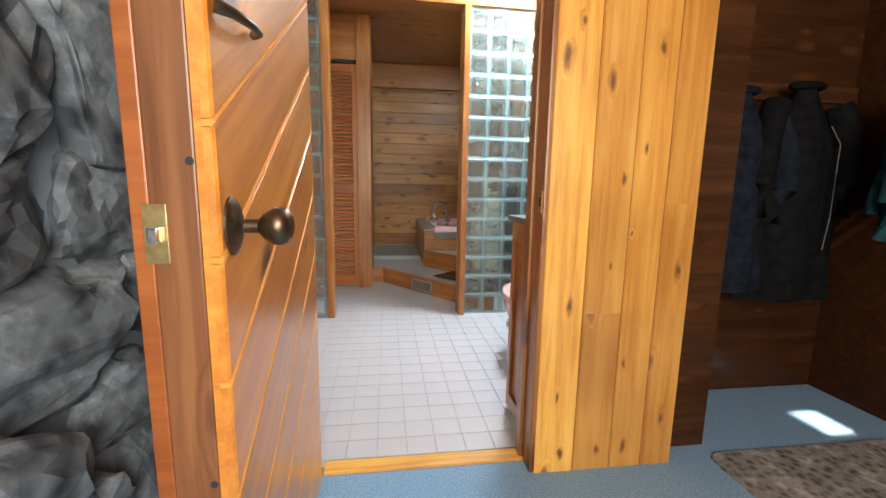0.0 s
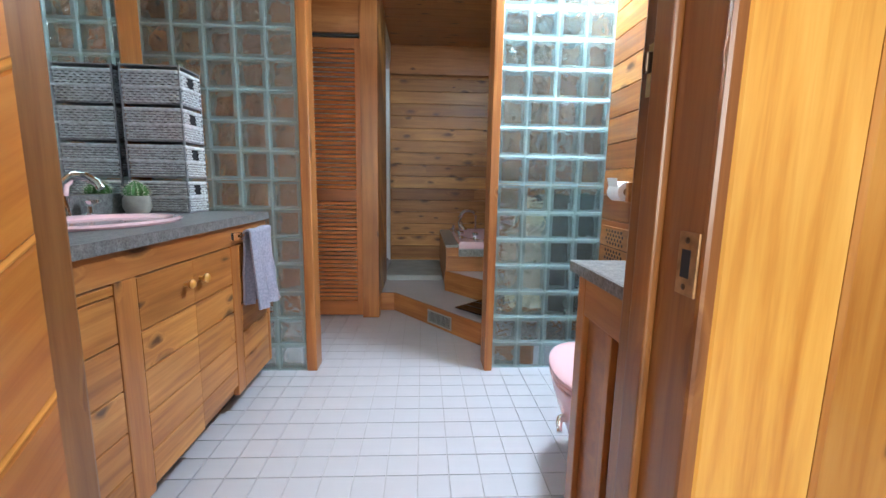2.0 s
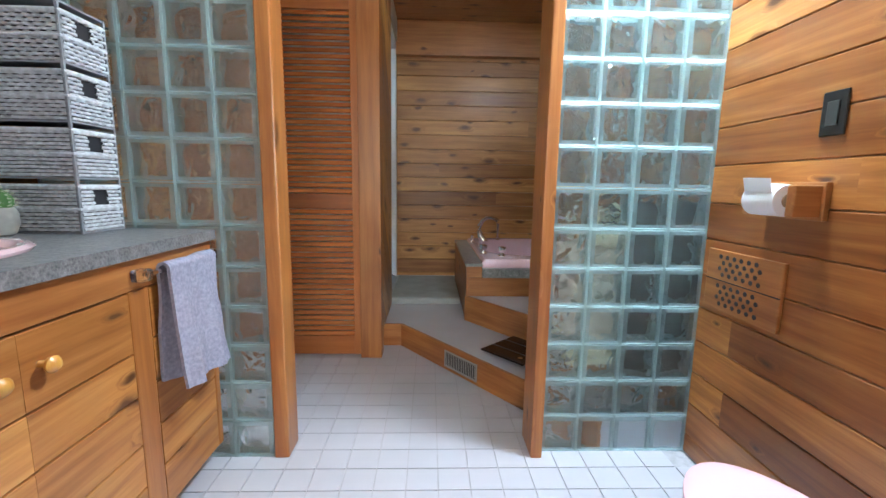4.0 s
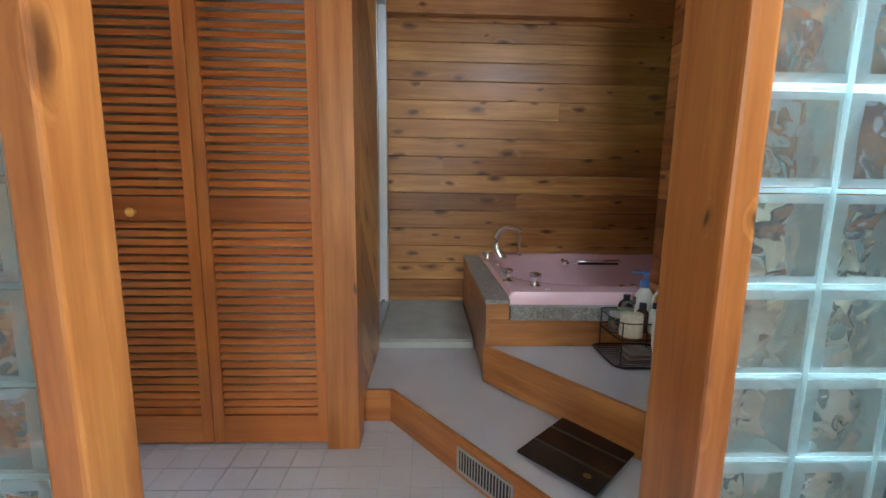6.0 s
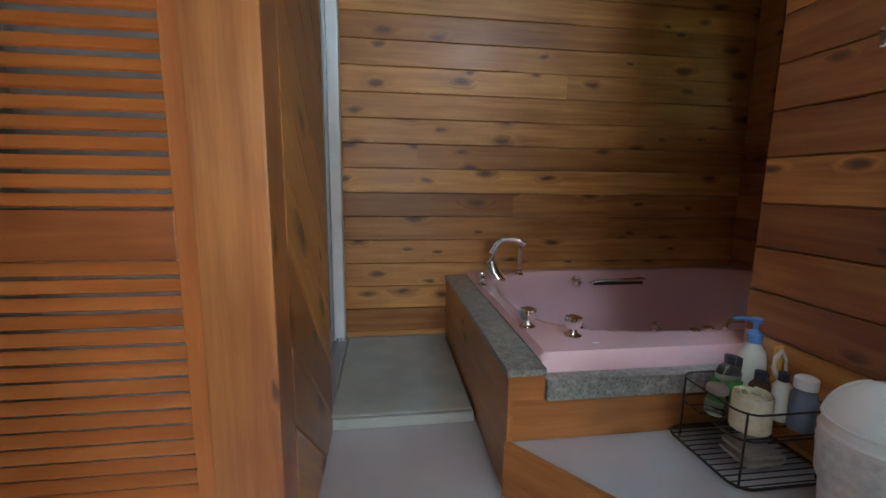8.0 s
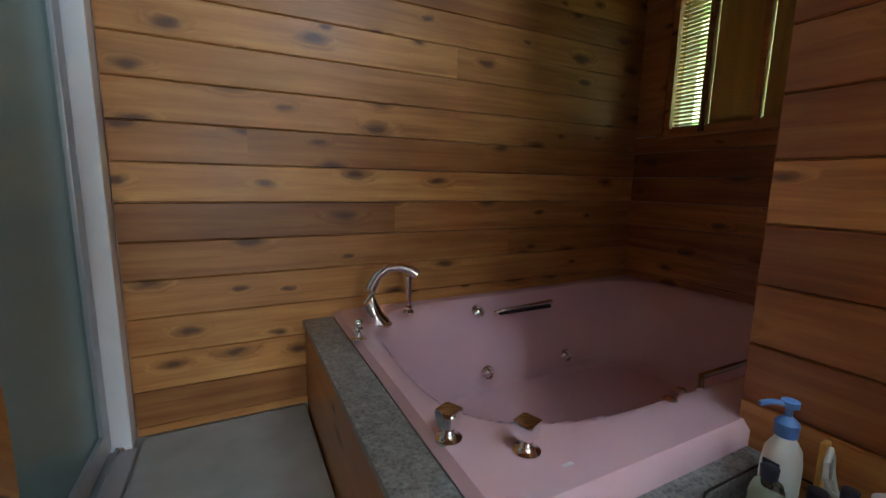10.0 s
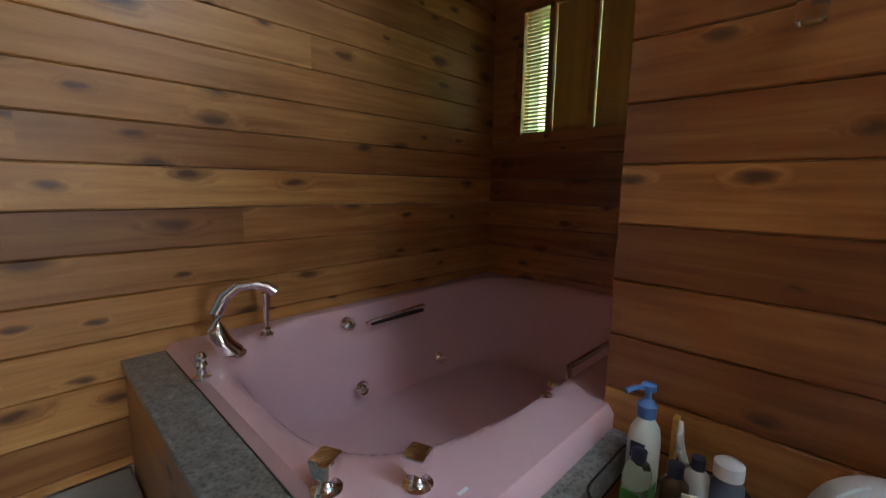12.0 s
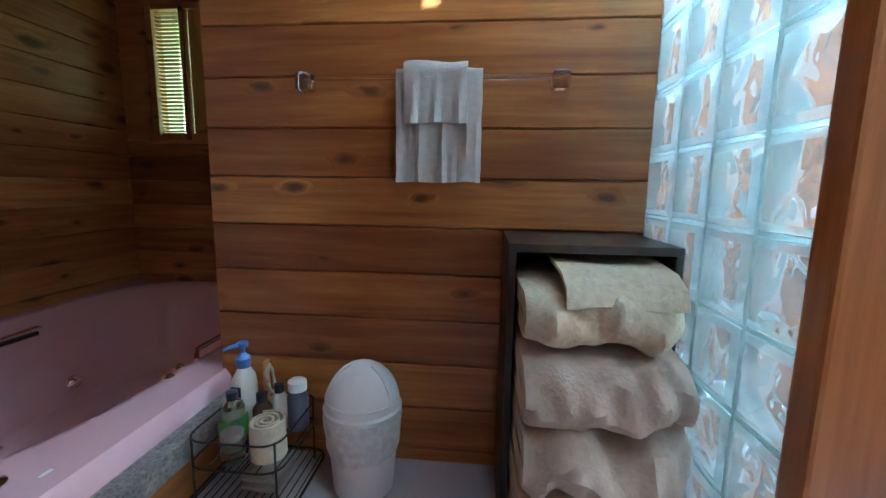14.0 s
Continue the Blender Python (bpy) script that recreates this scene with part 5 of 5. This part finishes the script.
cac = thing("cactus_pot", "small round cactus in a grey clay pot", "potted cactus", (-1.055, 3.205, VT))
cac.scale = (1.32, 1.32, 1.42)
part("pot", lathe(bmesh.new(), [(0.028, 0), (0.036, 0.004), (0.045, 0.025), (0.044, 0.05), (0.038, 0.062), (0.034, 0.060), (0.034, 0.052)], (0, 0, 0), 24), CLAY, cac, "", True)
bm = bmesh.new()
NR = 14
rings = []
for j in range(9):
    t = j / 8
    r = 0.034 * math.sin(math.pi * (0.18 + 0.80 * t)) + 0.001
    z = 0.050 + 0.062 * t
    rings.append([bm.verts.new((r * (1 + 0.16 * (-1) ** i) * math.cos(math.pi * i / NR), r * (1 + 0.16 * (-1) ** i) * math.sin(math.pi * i / NR), z)) for i in range(2 * NR)])
for p, q in zip(rings, rings[1:]):
    for i in range(2 * NR):
        bm.faces.new((p[i], p[(i + 1) % (2 * NR)], q[(i + 1) % (2 * NR)], q[i]))
bm.faces.new(rings[-1])
part("body", bm, CACTUS, cac, "ribbed green cactus", True)
bm = bmesh.new()
rs = random.Random(4)
for i in range(0, 2 * NR, 2):
    for j in range(1, 9):
        t = j / 8
        r = (0.034 * math.sin(math.pi * (0.18 + 0.80 * t)) + 0.001) * 1.16
        a = math.pi * i / NR
        p = Vector((r * math.cos(a), r * math.sin(a), 0.05 + 0.062 * t))
        for _ in range(3):
            d = Vector((math.cos(a) + rs.uniform(-.7, .7), math.sin(a) + rs.uniform(-.7, .7), rs.uniform(-.3, .9))).normalized() * 0.009
            cyl(bm, p, p + d, 0.0007, 0.0002, 4)
part("spines", bm, SPINE, cac, "pale fine spines")["kind"] = "stuff"

arm = thing("towel_holder", "clear acrylic towel holder on the vanity", "towel holder", (VX, 3.08, 0.855))
add("bracket", B(VX + 0.006, VX + 0.045, 3.045, 3.085, 0.84, 0.875, bevel=0.006), ACRYLIC, arm)
add("rod", tube(bmesh.new(), [(VX + 0.04, 3.06, 0.860), (VX + 0.04, 3.43, 0.860)], 0.008, 10), ACRYLIC, arm, "", True)
add("bracket", B(VX + 0.006, VX + 0.045, 3.415, 3.441, 0.84, 0.875, bevel=0.006), ACRYLIC, arm)
line = [(-0.016, -0.36 + 0.0285 * i) for i in range(13)] + arc(0, 0, 0.016, 180, 0, 6) + [(0.016 + 0.004 * i, -0.038 * (i + 1)) for i in range(10)]
tagged(part("hand_towel", ribbon(bmesh.new(), line, 0.011, 3.13, 3.40, 16, lambda u, v, w: (VX + 0.040 + u + (0.015 * math.sin(w * 42) + 0.006 * math.sin(w * 97 + 1.0)) * min(1, -v * 4 if v < 0 else 0), w, 0.862 + v), 0.010, 2.0, 10.0), TOWEL_LAV, None, "", True), "lavender grey hand towel draped on the vanity's arm", "towel")

# ---- cabinet, toilet, paper holder, switch, wall vent ----
cab = thing("side_cabinet", "reddish cedar cabinet with a recessed panel door", "cabinet", (1.03, 1.88, 0))
add("body", B(0.705, 1.378, 1.735, 2.045, 0.0, 0.914), RAIL_X, cab)
for a in ((0.690, 0.705, 2.005, 2.045, 0.02, 0.913), (0.690, 0.705, 1.735, 2.005, 0.825, 0.913), (0.690, 0.705, 1.735, 2.005, 0.02, 0.09), (0.690, 0.705, 1.865, 1.885, 0.09, 0.825)):
    add("face_frame", B(*a, bevel=0.003), POST_Z if a[5] - a[4] > 0.3 else RAIL_Y, cab)
sidetop = thing("side_counter", "mottled grey laminate top on the side cabinet", "countertop", (1.03, 1.9, 0.914))
add("slab", B(0.678, 1.378, 1.728, 2.062, 0.914, 0.940, bevel=0.002), COUNTER, sidetop)
add("edge_band", B(0.674, 0.678, 1.728, 2.066, 0.915, 0.939), COUNTER, sidetop)
add("edge_band", B(0.678, 1.378, 2.062, 2.066, 0.915, 0.939), COUNTER, sidetop)

toilet = thing("toilet", "pink porcelain toilet with its lid closed", "toilet", (1.0, 2.5, 0))


def egg(t, w, x0, x1, cy):
    """An egg-shaped outline, its point towards -x."""
    a = 2 * math.pi * t
    u = math.cos(a)
    cx, L = x0 + (x1 - x0) * 0.56, (x1 - x0)
    return (cx + u * (0.44 * L if u > 0 else 0.56 * L), cy + w * math.sin(a) * (1 - 0.10 * (1 - u) / 2))


def loft(bm, levels, n=36):
    rings = [[bm.verts.new((*egg(i / n, w, x0, x1, cy), z)) for i in range(n)] for z, w, x0, x1, cy in levels]
    for p, q in zip(rings, rings[1:]):
        for i in range(n):
            bm.faces.new((p[i], p[(i + 1) % n], q[(i + 1) % n], q[i]))
    bm.faces.new(rings[0][::-1])
    bm.faces.new(rings[-1])
    return bm


TC = 0.0
# built pointing along -x, then turned to point into the room
turned = Matrix.Translation((1.005, 2.858, 0)) @ Matrix.Rotation(radians(-90), 4, "Z") @ Matrix.Diagonal((1.32, 1.02, 1, 1)) @ Matrix.Translation((-0.791, 0, 0))


def pot(name, bm, material, label=""):
    bmesh.ops.transform(bm, matrix=turned, verts=bm.verts[:])
    return add(name, bm, material, toilet, label, True)


pot("bowl", loft(bmesh.new(), [(0, 0.115, 0.95, 1.24, TC), (0.03, 0.112, 0.95, 1.24, TC), (0.10, 0.110, 0.93, 1.22, TC), (0.20, 0.135, 0.88, 1.22, TC), (0.29, 0.165, 0.825, 1.22, TC), (0.36, 0.184, 0.800, 1.21, TC), (0.385, 0.186, 0.798, 1.21, TC), (0.39, 0.181, 0.803, 1.21, TC)]), PINK)
pot("seat", loft(bmesh.new(), [(0.391, 0.180, 0.802, 1.19, TC), (0.394, 0.187, 0.794, 1.19, TC), (0.404, 0.187, 0.794, 1.19, TC), (0.407, 0.182, 0.800, 1.19, TC)]), PINKSEAT)
pot("lid", loft(bmesh.new(), [(0.409, 0.183, 0.798, 1.19, TC), (0.412, 0.189, 0.791, 1.19, TC), (0.424, 0.189, 0.791, 1.19, TC), (0.431, 0.180, 0.802, 1.185, TC), (0.434, 0.160, 0.830, 1.175, TC)]), PINKSEAT)
add("tank", B(0.865, 1.19, 2.075, 2.30, 0.30, 0.66, bevel=0.025), PINK, toilet, "", True)
add("tank_lid", B(0.855, 1.20, 2.07, 2.31, 0.662, 0.695, bevel=0.012), PINK, toilet, "", True)
add("side_lever", tube(bmesh.new(), [(0.860, 2.485, 0.285), (0.828, 2.480, 0.285), (0.818, 2.465, 0.272), (0.815, 2.445, 0.255)], [0.017, 0.014, 0.012, 0.010], 10), CHROME, toilet, "chrome lever", True)

tp = thing("paper_holder", "wooden toilet paper holder with a white roll", "paper holder", (1.37, 3.08, 1.09))
for y in (3.045, 3.205):
    add("arm", B(1.285, 1.379, y - 0.014, y + 0.014, 1.045, 1.135, bevel=0.005), RAIL_X, tp)
add("back_plate", B(1.362, 1.3795, 3.02, 3.23, 1.035, 1.145, bevel=0.004), RAIL_Y, tp)
rollp = thing("paper_roll", "white toilet paper roll with a loose end", "paper roll", (1.30, 3.125, 1.10))
bm = bmesh.new()
cyl(bm, (1.298, 3.065, 1.09), (1.298, 3.185, 1.09), 0.046, seg=28)
add("roll", bm, PAPER, rollp, "", True)
add("core", cyl(bmesh.new(), (1.298, 3.060, 1.09), (1.298, 3.19, 1.09), 0.020, seg=18), CARD, rollp, "", True)
add("loose_end", ribbon(bmesh.new(), arc(1.298, 1.09, 0.048, 60, 150, 5) + [(1.252, 1.135), (1.247, 1.155)], 0.0015, 3.075, 3.18, 6, lambda u, v, w: (u, w, v), 0.004), PAPER, rollp)

sw = thing("light_switch", "dark bronze rocker switch plate on the cedar wall", "switch", (1.379, 3.045, 1.33))
part("plate", B(-0.007, 0, -0.036, 0.036, -0.060, 0.060, bevel=0.003), BLACKPLATE, sw)
part("rocker", B(-0.011, -0.007, -0.017, 0.017, -0.033, 0.033, bevel=0.002), plain("grey_rocker", (0.06, 0.065, 0.06), 0.3), sw)

wv = thing("wall_vent", "cedar wall vent drilled with two fields of holes", "vent", (1.379, 3.295, 0.785))
part("plate", B(-0.014, 0, -0.175, 0.172, -0.115, 0.112, bevel=0.004), RAIL_Y, wv)
hole = mesh_of("hole", cyl(bmesh.new(), (-0.0155, 0, 0), (-0.0135, 0, 0), 0.0085, seg=10), DARKHOLE)
for f in (-0.055, 0.055):
    for r in range(4):
        for c in range(6):
            ob = new("hole", hole)
            ob.parent = wv
            ob.location = (0, -0.085 + c * 0.034 + (0.017 if r % 2 else 0), f - 0.033 + r * 0.022)
part("seam", B(-0.0155, -0.0135, -0.174, 0.171, -0.003, 0.001), DARKHOLE, wv)

# ---- doorway: jambs, casing boards, open plank door ----
setting("jamb_right", B(0.645, 0.714, 1.572, 1.752, 0, 2.10, bevel=0.006), JAMB, "worn cedar door jamb with a strike plate", "jamb")
setting("jamb_left", B(-0.25, -0.186, 1.634, 1.752, 0, 2.10, bevel=0.006), JAMB, "worn cedar door jamb on the hinge side", "jamb")
setting("jamb_head", B(-0.186, 0.645, 1.60, 1.752, 2.06, 2.10, bevel=0.004), RAIL_X, "cedar door head", "jamb")
setting("door_stop", B(0.632, 0.645, 1.655, 1.70, 0, 2.06, bevel=0.004), JAMB, "cedar door stop strip", "trim")
WORNPLATE = plain("worn_copper_plate", (0.42, 0.24, 0.11), 0.5, 0.6, noise_scale=50, amount=0.35)
strike = thing("strike_plate", "worn brass strike plate on the door jamb", "strike plate", (0.644, 1.60, 1.02))
part("plate", B(-0.003, 0, -0.022, 0.014, -0.038, 0.038, bevel=0.001), WORNPLATE, strike)
part("hole", B(-0.0035, -0.0028, -0.010, 0.006, -0.017, 0.017), DARKHOLE, strike)
for z in (-0.028, 0.028):
    part("screw", ball(bmesh.new(), (-0.003, -0.002, z), 0.004, 0.4, 1, 1, 8), BRONZE, strike)
catch = thing("old_latch_catch", "small old brass catch on the door jamb", "catch", (0.644, 1.715, 1.27))
part("plate", B(-0.004, 0, -0.010, 0.010, -0.035, 0.035, bevel=0.001), BRASS, catch)
part("hook", B(-0.014, -0.004, -0.006, 0.006, -0.005, 0.022, bevel=0.002), BRONZE, catch)
for k, (a, b) in enumerate(((0.660, 0.816), (0.816, 0.966), (0.966, 1.096), (1.096, 1.224))):
    for z0, z1 in (((0, 2.64),) if k % 2 == 0 else ((0, 0.42 + 0.2 * k), (0.42 + 0.2 * k, 2.64))):
        ob = new("board", board_mesh(z1 - z0 - 0.002, b - a - 0.002, 0.016, PINE, 0.005))
        ob.parent = wall_door
        ob.matrix_basis = pose((a + b) / 2, 1.585, (z0 + z1) / 2, 0, 90, 0)
for k in range(3):
    a = -0.645 + k * 0.13
    ob = new("board", board_mesh(2.64, 0.128, 0.016, PINE, 0.005))
    ob.parent = wall_door
    ob.matrix_basis = pose(a + 0.065, 1.585, 1.32, 0, 90, 0)

door = tagged(thing("door_1", "open orange pine door of diagonal planks", "door", (-0.165, 1.62, 0.0)), kind="structure")
DY0, DY1 = 0.850, 1.628
core = add("core", B(-0.212, -0.148, DY0, DY1, 0.012, 2.04, bevel=0.003), DOORCORE, door, "brown door core")
add("back_skin", B(-0.238, -0.212, DY0, DY1, 0.012, 2.04, bevel=0.003), LOUVRE_RED, door, "reddish brown back boards")
cu, cv = (DY0 + DY1) / 2, 1.026
PW, PA = 0.166, 31
c0 = cv * math.cos(radians(PA)) - cu * math.sin(radians(PA))
first = (0.218 + PW / 2 - c0) % PW
face = add("planks", B(-0.148, -0.136, DY0 + 0.004, DY1, 0.014, 2.038), DOORWOOD, door)
plane = pose(-0.136, 0, 0, 0, 0, 90)
diagonal_boards(face, (DY0, DY1, 0.014, 2.038), PA, PW, 0.016, 0.008, plane, DOORWOOD, first)
diagonal_boards(face, (DY0, DY1, 0.014, 2.038), PA, PW, 0.0168, PW - 0.010, plane, BEAD, first - PW / 2)
kn = add("rose", lathe(bmesh.new(), [(0.034, 0), (0.034, 0.004), (0.026, 0.010), (0.014, 0.014)], (0, 0, 0), 24, 1.35, 1.0), BRONZE, door, "dark bronze rose", True)
kn.matrix_basis = pose(-0.120, 0.893, 1.005, 0, 90, 0)
kb = add("knob", lathe(bmesh.new(), [(0.011, 0.0), (0.011, 0.020), (0.020, 0.028), (0.029, 0.042), (0.031, 0.052), (0.028, 0.062), (0.016, 0.070), (0.003, 0.072)], (0, 0, 0), 24), BRONZE, door, "round aged bronze knob", True)
kb.matrix_basis = pose(-0.100, 0.893, 1.005, 0, 90, 0)
add("latch_plate", B(-0.222, -0.190, DY0 - 0.002, DY0 + 0.001, 0.955, 1.040, bevel=0.0008), BRASS, door, "dull brass latch plate")
add("latch_bolt", B(-0.214, -0.198, DY0 - 0.012, DY0, 0.985, 1.008, bevel=0.003), CHROME, door)
add("hook_handle", tube(bmesh.new(), [(-0.118, 0.872, 1.312), (-0.098, 0.885, 1.308), (-0.090, 0.94, 1.312), (-0.094, 1.00, 1.318), (-0.112, 1.03, 1.325)], [0.010, 0.008, 0.007, 0.006, 0.008], 10), BRONZE, door, "dark bronze hook handle", True)
for z in (0.60, 0.38, 1.10):
    add("peg_hole", cyl(bmesh.new(), (-0.155, DY0 - 0.0005, z), (-0.155, DY0 + 0.004, z), 0.006, seg=10), DARKHOLE, door)

# ---- hall: stone wall, coats, rug ----
SR = random.Random(21)
z = -0.02
while z < 2.6:
    h = SR.uniform(0.16, 0.36)
    y = -0.4 + SR.uniform(-0.15, 0.1)
    while y < 1.55:
        w = SR.uniform(0.22, 0.50)
        bm = bmesh.new()
        bmesh.ops.create_icosphere(bm, subdivisions=4, radius=1.0)
        cuts = [(Vector((SR.uniform(-1, 1), SR.uniform(-1, 1), SR.uniform(-1, 1))).normalized(), SR.uniform(0.45, 0.85)) for _ in range(14)]
        sd = SR.uniform(0, 60)
        for v in bm.verts:
            p = v.co.copy()
            for nrm, lim in cuts:   # flat broken facets
                over = p.dot(nrm) - lim
                if over > 0:
                    p -= nrm * over
            for ax in range(3):   # square the lump off
                p[ax] = math.copysign(abs(p[ax]) ** 0.72, p[ax])
            f = 1 + 0.16 * noise.noise(p * 1.1 + Vector((sd, 0, 0))) + 0.16 * noise.noise(p * 3.1 + Vector((0, sd, 0))) + 0.07 * noise.noise(p * 8.0)
            v.co = Vector((p.x * 0.125 * f, p.y * w * 0.74 * f, p.z * h * 0.76 * f))
        ob = part("stone", bm, STONE, wall_hall_left, "")
        ob.matrix_basis = pose(-0.545 + SR.uniform(-0.02, 0.025), y + w / 2, z + h / 2, SR.uniform(-26, 26), SR.uniform(-10, 10), SR.uniform(-6, 6))
        y += w + SR.uniform(0.0, 0.03)
    z += h + 0.01
mort = B(-0.56, -0.505, -0.4, 1.585, 0, 2.64)
part("mortar", mort, STONEMORTAR, wall_hall_left, "pale rough mortar")

rail = tagged(part("coat_rail", B(1.42, 2.44, 2.065, 2.088, 1.50, 1.58, bevel=0.004), SHADECEDAR), "coat rail in the recess, shade in its colour", "coat rail")


def coat(x, y, top, length, width, material, seed, label):
    c = thing("coat", label, "coat", (x, y, top), "coats in the recess")
    bm = bmesh.new()
    n, rings = 40, []
    for j in range(22):
        t = j / 21
        wx = width * (0.20 + 0.80 * min(1, t * 3.2)) * (0.86 + 0.22 * t)
        dy = 0.035 + 0.055 * min(1, t * 4)
        ring = []
        for i in range(n):
            a = 2 * math.pi * i / n
            f = 1 + (0.05 + 0.12 * t) * math.sin(5 * a + seed + 2 * t) + 0.10 * noise.noise(Vector((3 * math.cos(a) + seed, 3 * math.sin(a), t * 4)))
            ring.append(bm.verts.new((wx / 2 * f * math.cos(a), dy * f * math.sin(a), -length * t)))
        rings.append(ring)
    for p, q in zip(rings, rings[1:]):
        for i in range(n):
            bm.faces.new((p[i], p[(i + 1) % n], q[(i + 1) % n], q[i]))
    bm.faces.new(rings[0])
    bm.faces.new(rings[-1][::-1])
    part("body", bm, material, c, "", True)
    for s in (-1, 1):
        pts = [(s * width * 0.38, -0.02, -0.09), (s * width * 0.52, -0.05, -0.25), (s * width * 0.55, -0.06, -0.45), (s * width * 0.53, -0.05, -0.60)]
        part("sleeve", tube(bmesh.new(), pts, [0.055, 0.060, 0.055, 0.045], 12), material, c, "", True)
    part("collar", tube(bmesh.new(), [(0.07 * math.cos(a), 0.03 * math.sin(a) - 0.01, -0.01) for a in (i * math.pi / 6 for i in range(12))], 0.018, 8, True), material, c, "", True)


coat(1.70, 1.97, 1.52, 0.92, 0.40, COATCLOTH, 1.0, "dark blue jacket hanging in the dim recess")
coat(2.02, 1.96, 1.55, 1.00, 0.42, COATBLACK, 2.6, "black coat hanging in the dim recess")
coat(2.27, 1.66, 1.48, 0.50, 0.30, TEALCLOTH, 4.1, "dark teal garment hanging on the side wall")
cordw = tagged(part("hood_cord", tube(bmesh.new(), [(2.10, 1.885, 1.36), (2.13, 1.86, 1.28), (2.125, 1.855, 1.15), (2.13, 1.855, 0.95), (2.12, 1.86, 0.80)], 0.0028, 6), plain("dim_cord", (0.10, 0.10, 0.10), 0.8), None, "", True), "grey drawcord hanging down the black coat", "cord")
rug = tagged(part("rug", prism(bmesh.new(), [(x, y) for x, y, _ in rounded(1.86, 1.30, 0.46, 0.29, 0.05, 0)], 0.0, 0.010, 0.003), RUGMAT), "dark rug speckled with white on the carpet", "rug")

# ---- white floor tiles ----
TS = 0.1212
floor_ob = bpy.data.objects["floor"]


def free(x, y):
    if y > 3.42:
        return False
    return -0.62 < x < 1.38 and 1.715 < y


tiles(floor_ob, 0.195 - 7 * TS, 1.43, 2.99 - 11 * 0.1200 + 0.06, 3.45, -0.006, TS, free, 0.1200)
bm = bmesh.new()
y = 1.73 + 14 * 0.12
while y < 4.75:
    x = 0.195 - 12 * TS
    while x < 1.2:
        if (x + 0.091) * 1.18 + (y - 4.9) < 0.62 or y < 4.2 and x < 0.75:
            box(bm, x + 0.002, x + TS - 0.002, y + 0.002, y + 0.118, -0.006, 0.0)
        x += TS
    y += 0.12
far_tiles = part("tile_field", bm, TILE, floor_ob, "white tiles beyond the glass blocks")
far_tiles["kind"] = "stuff"
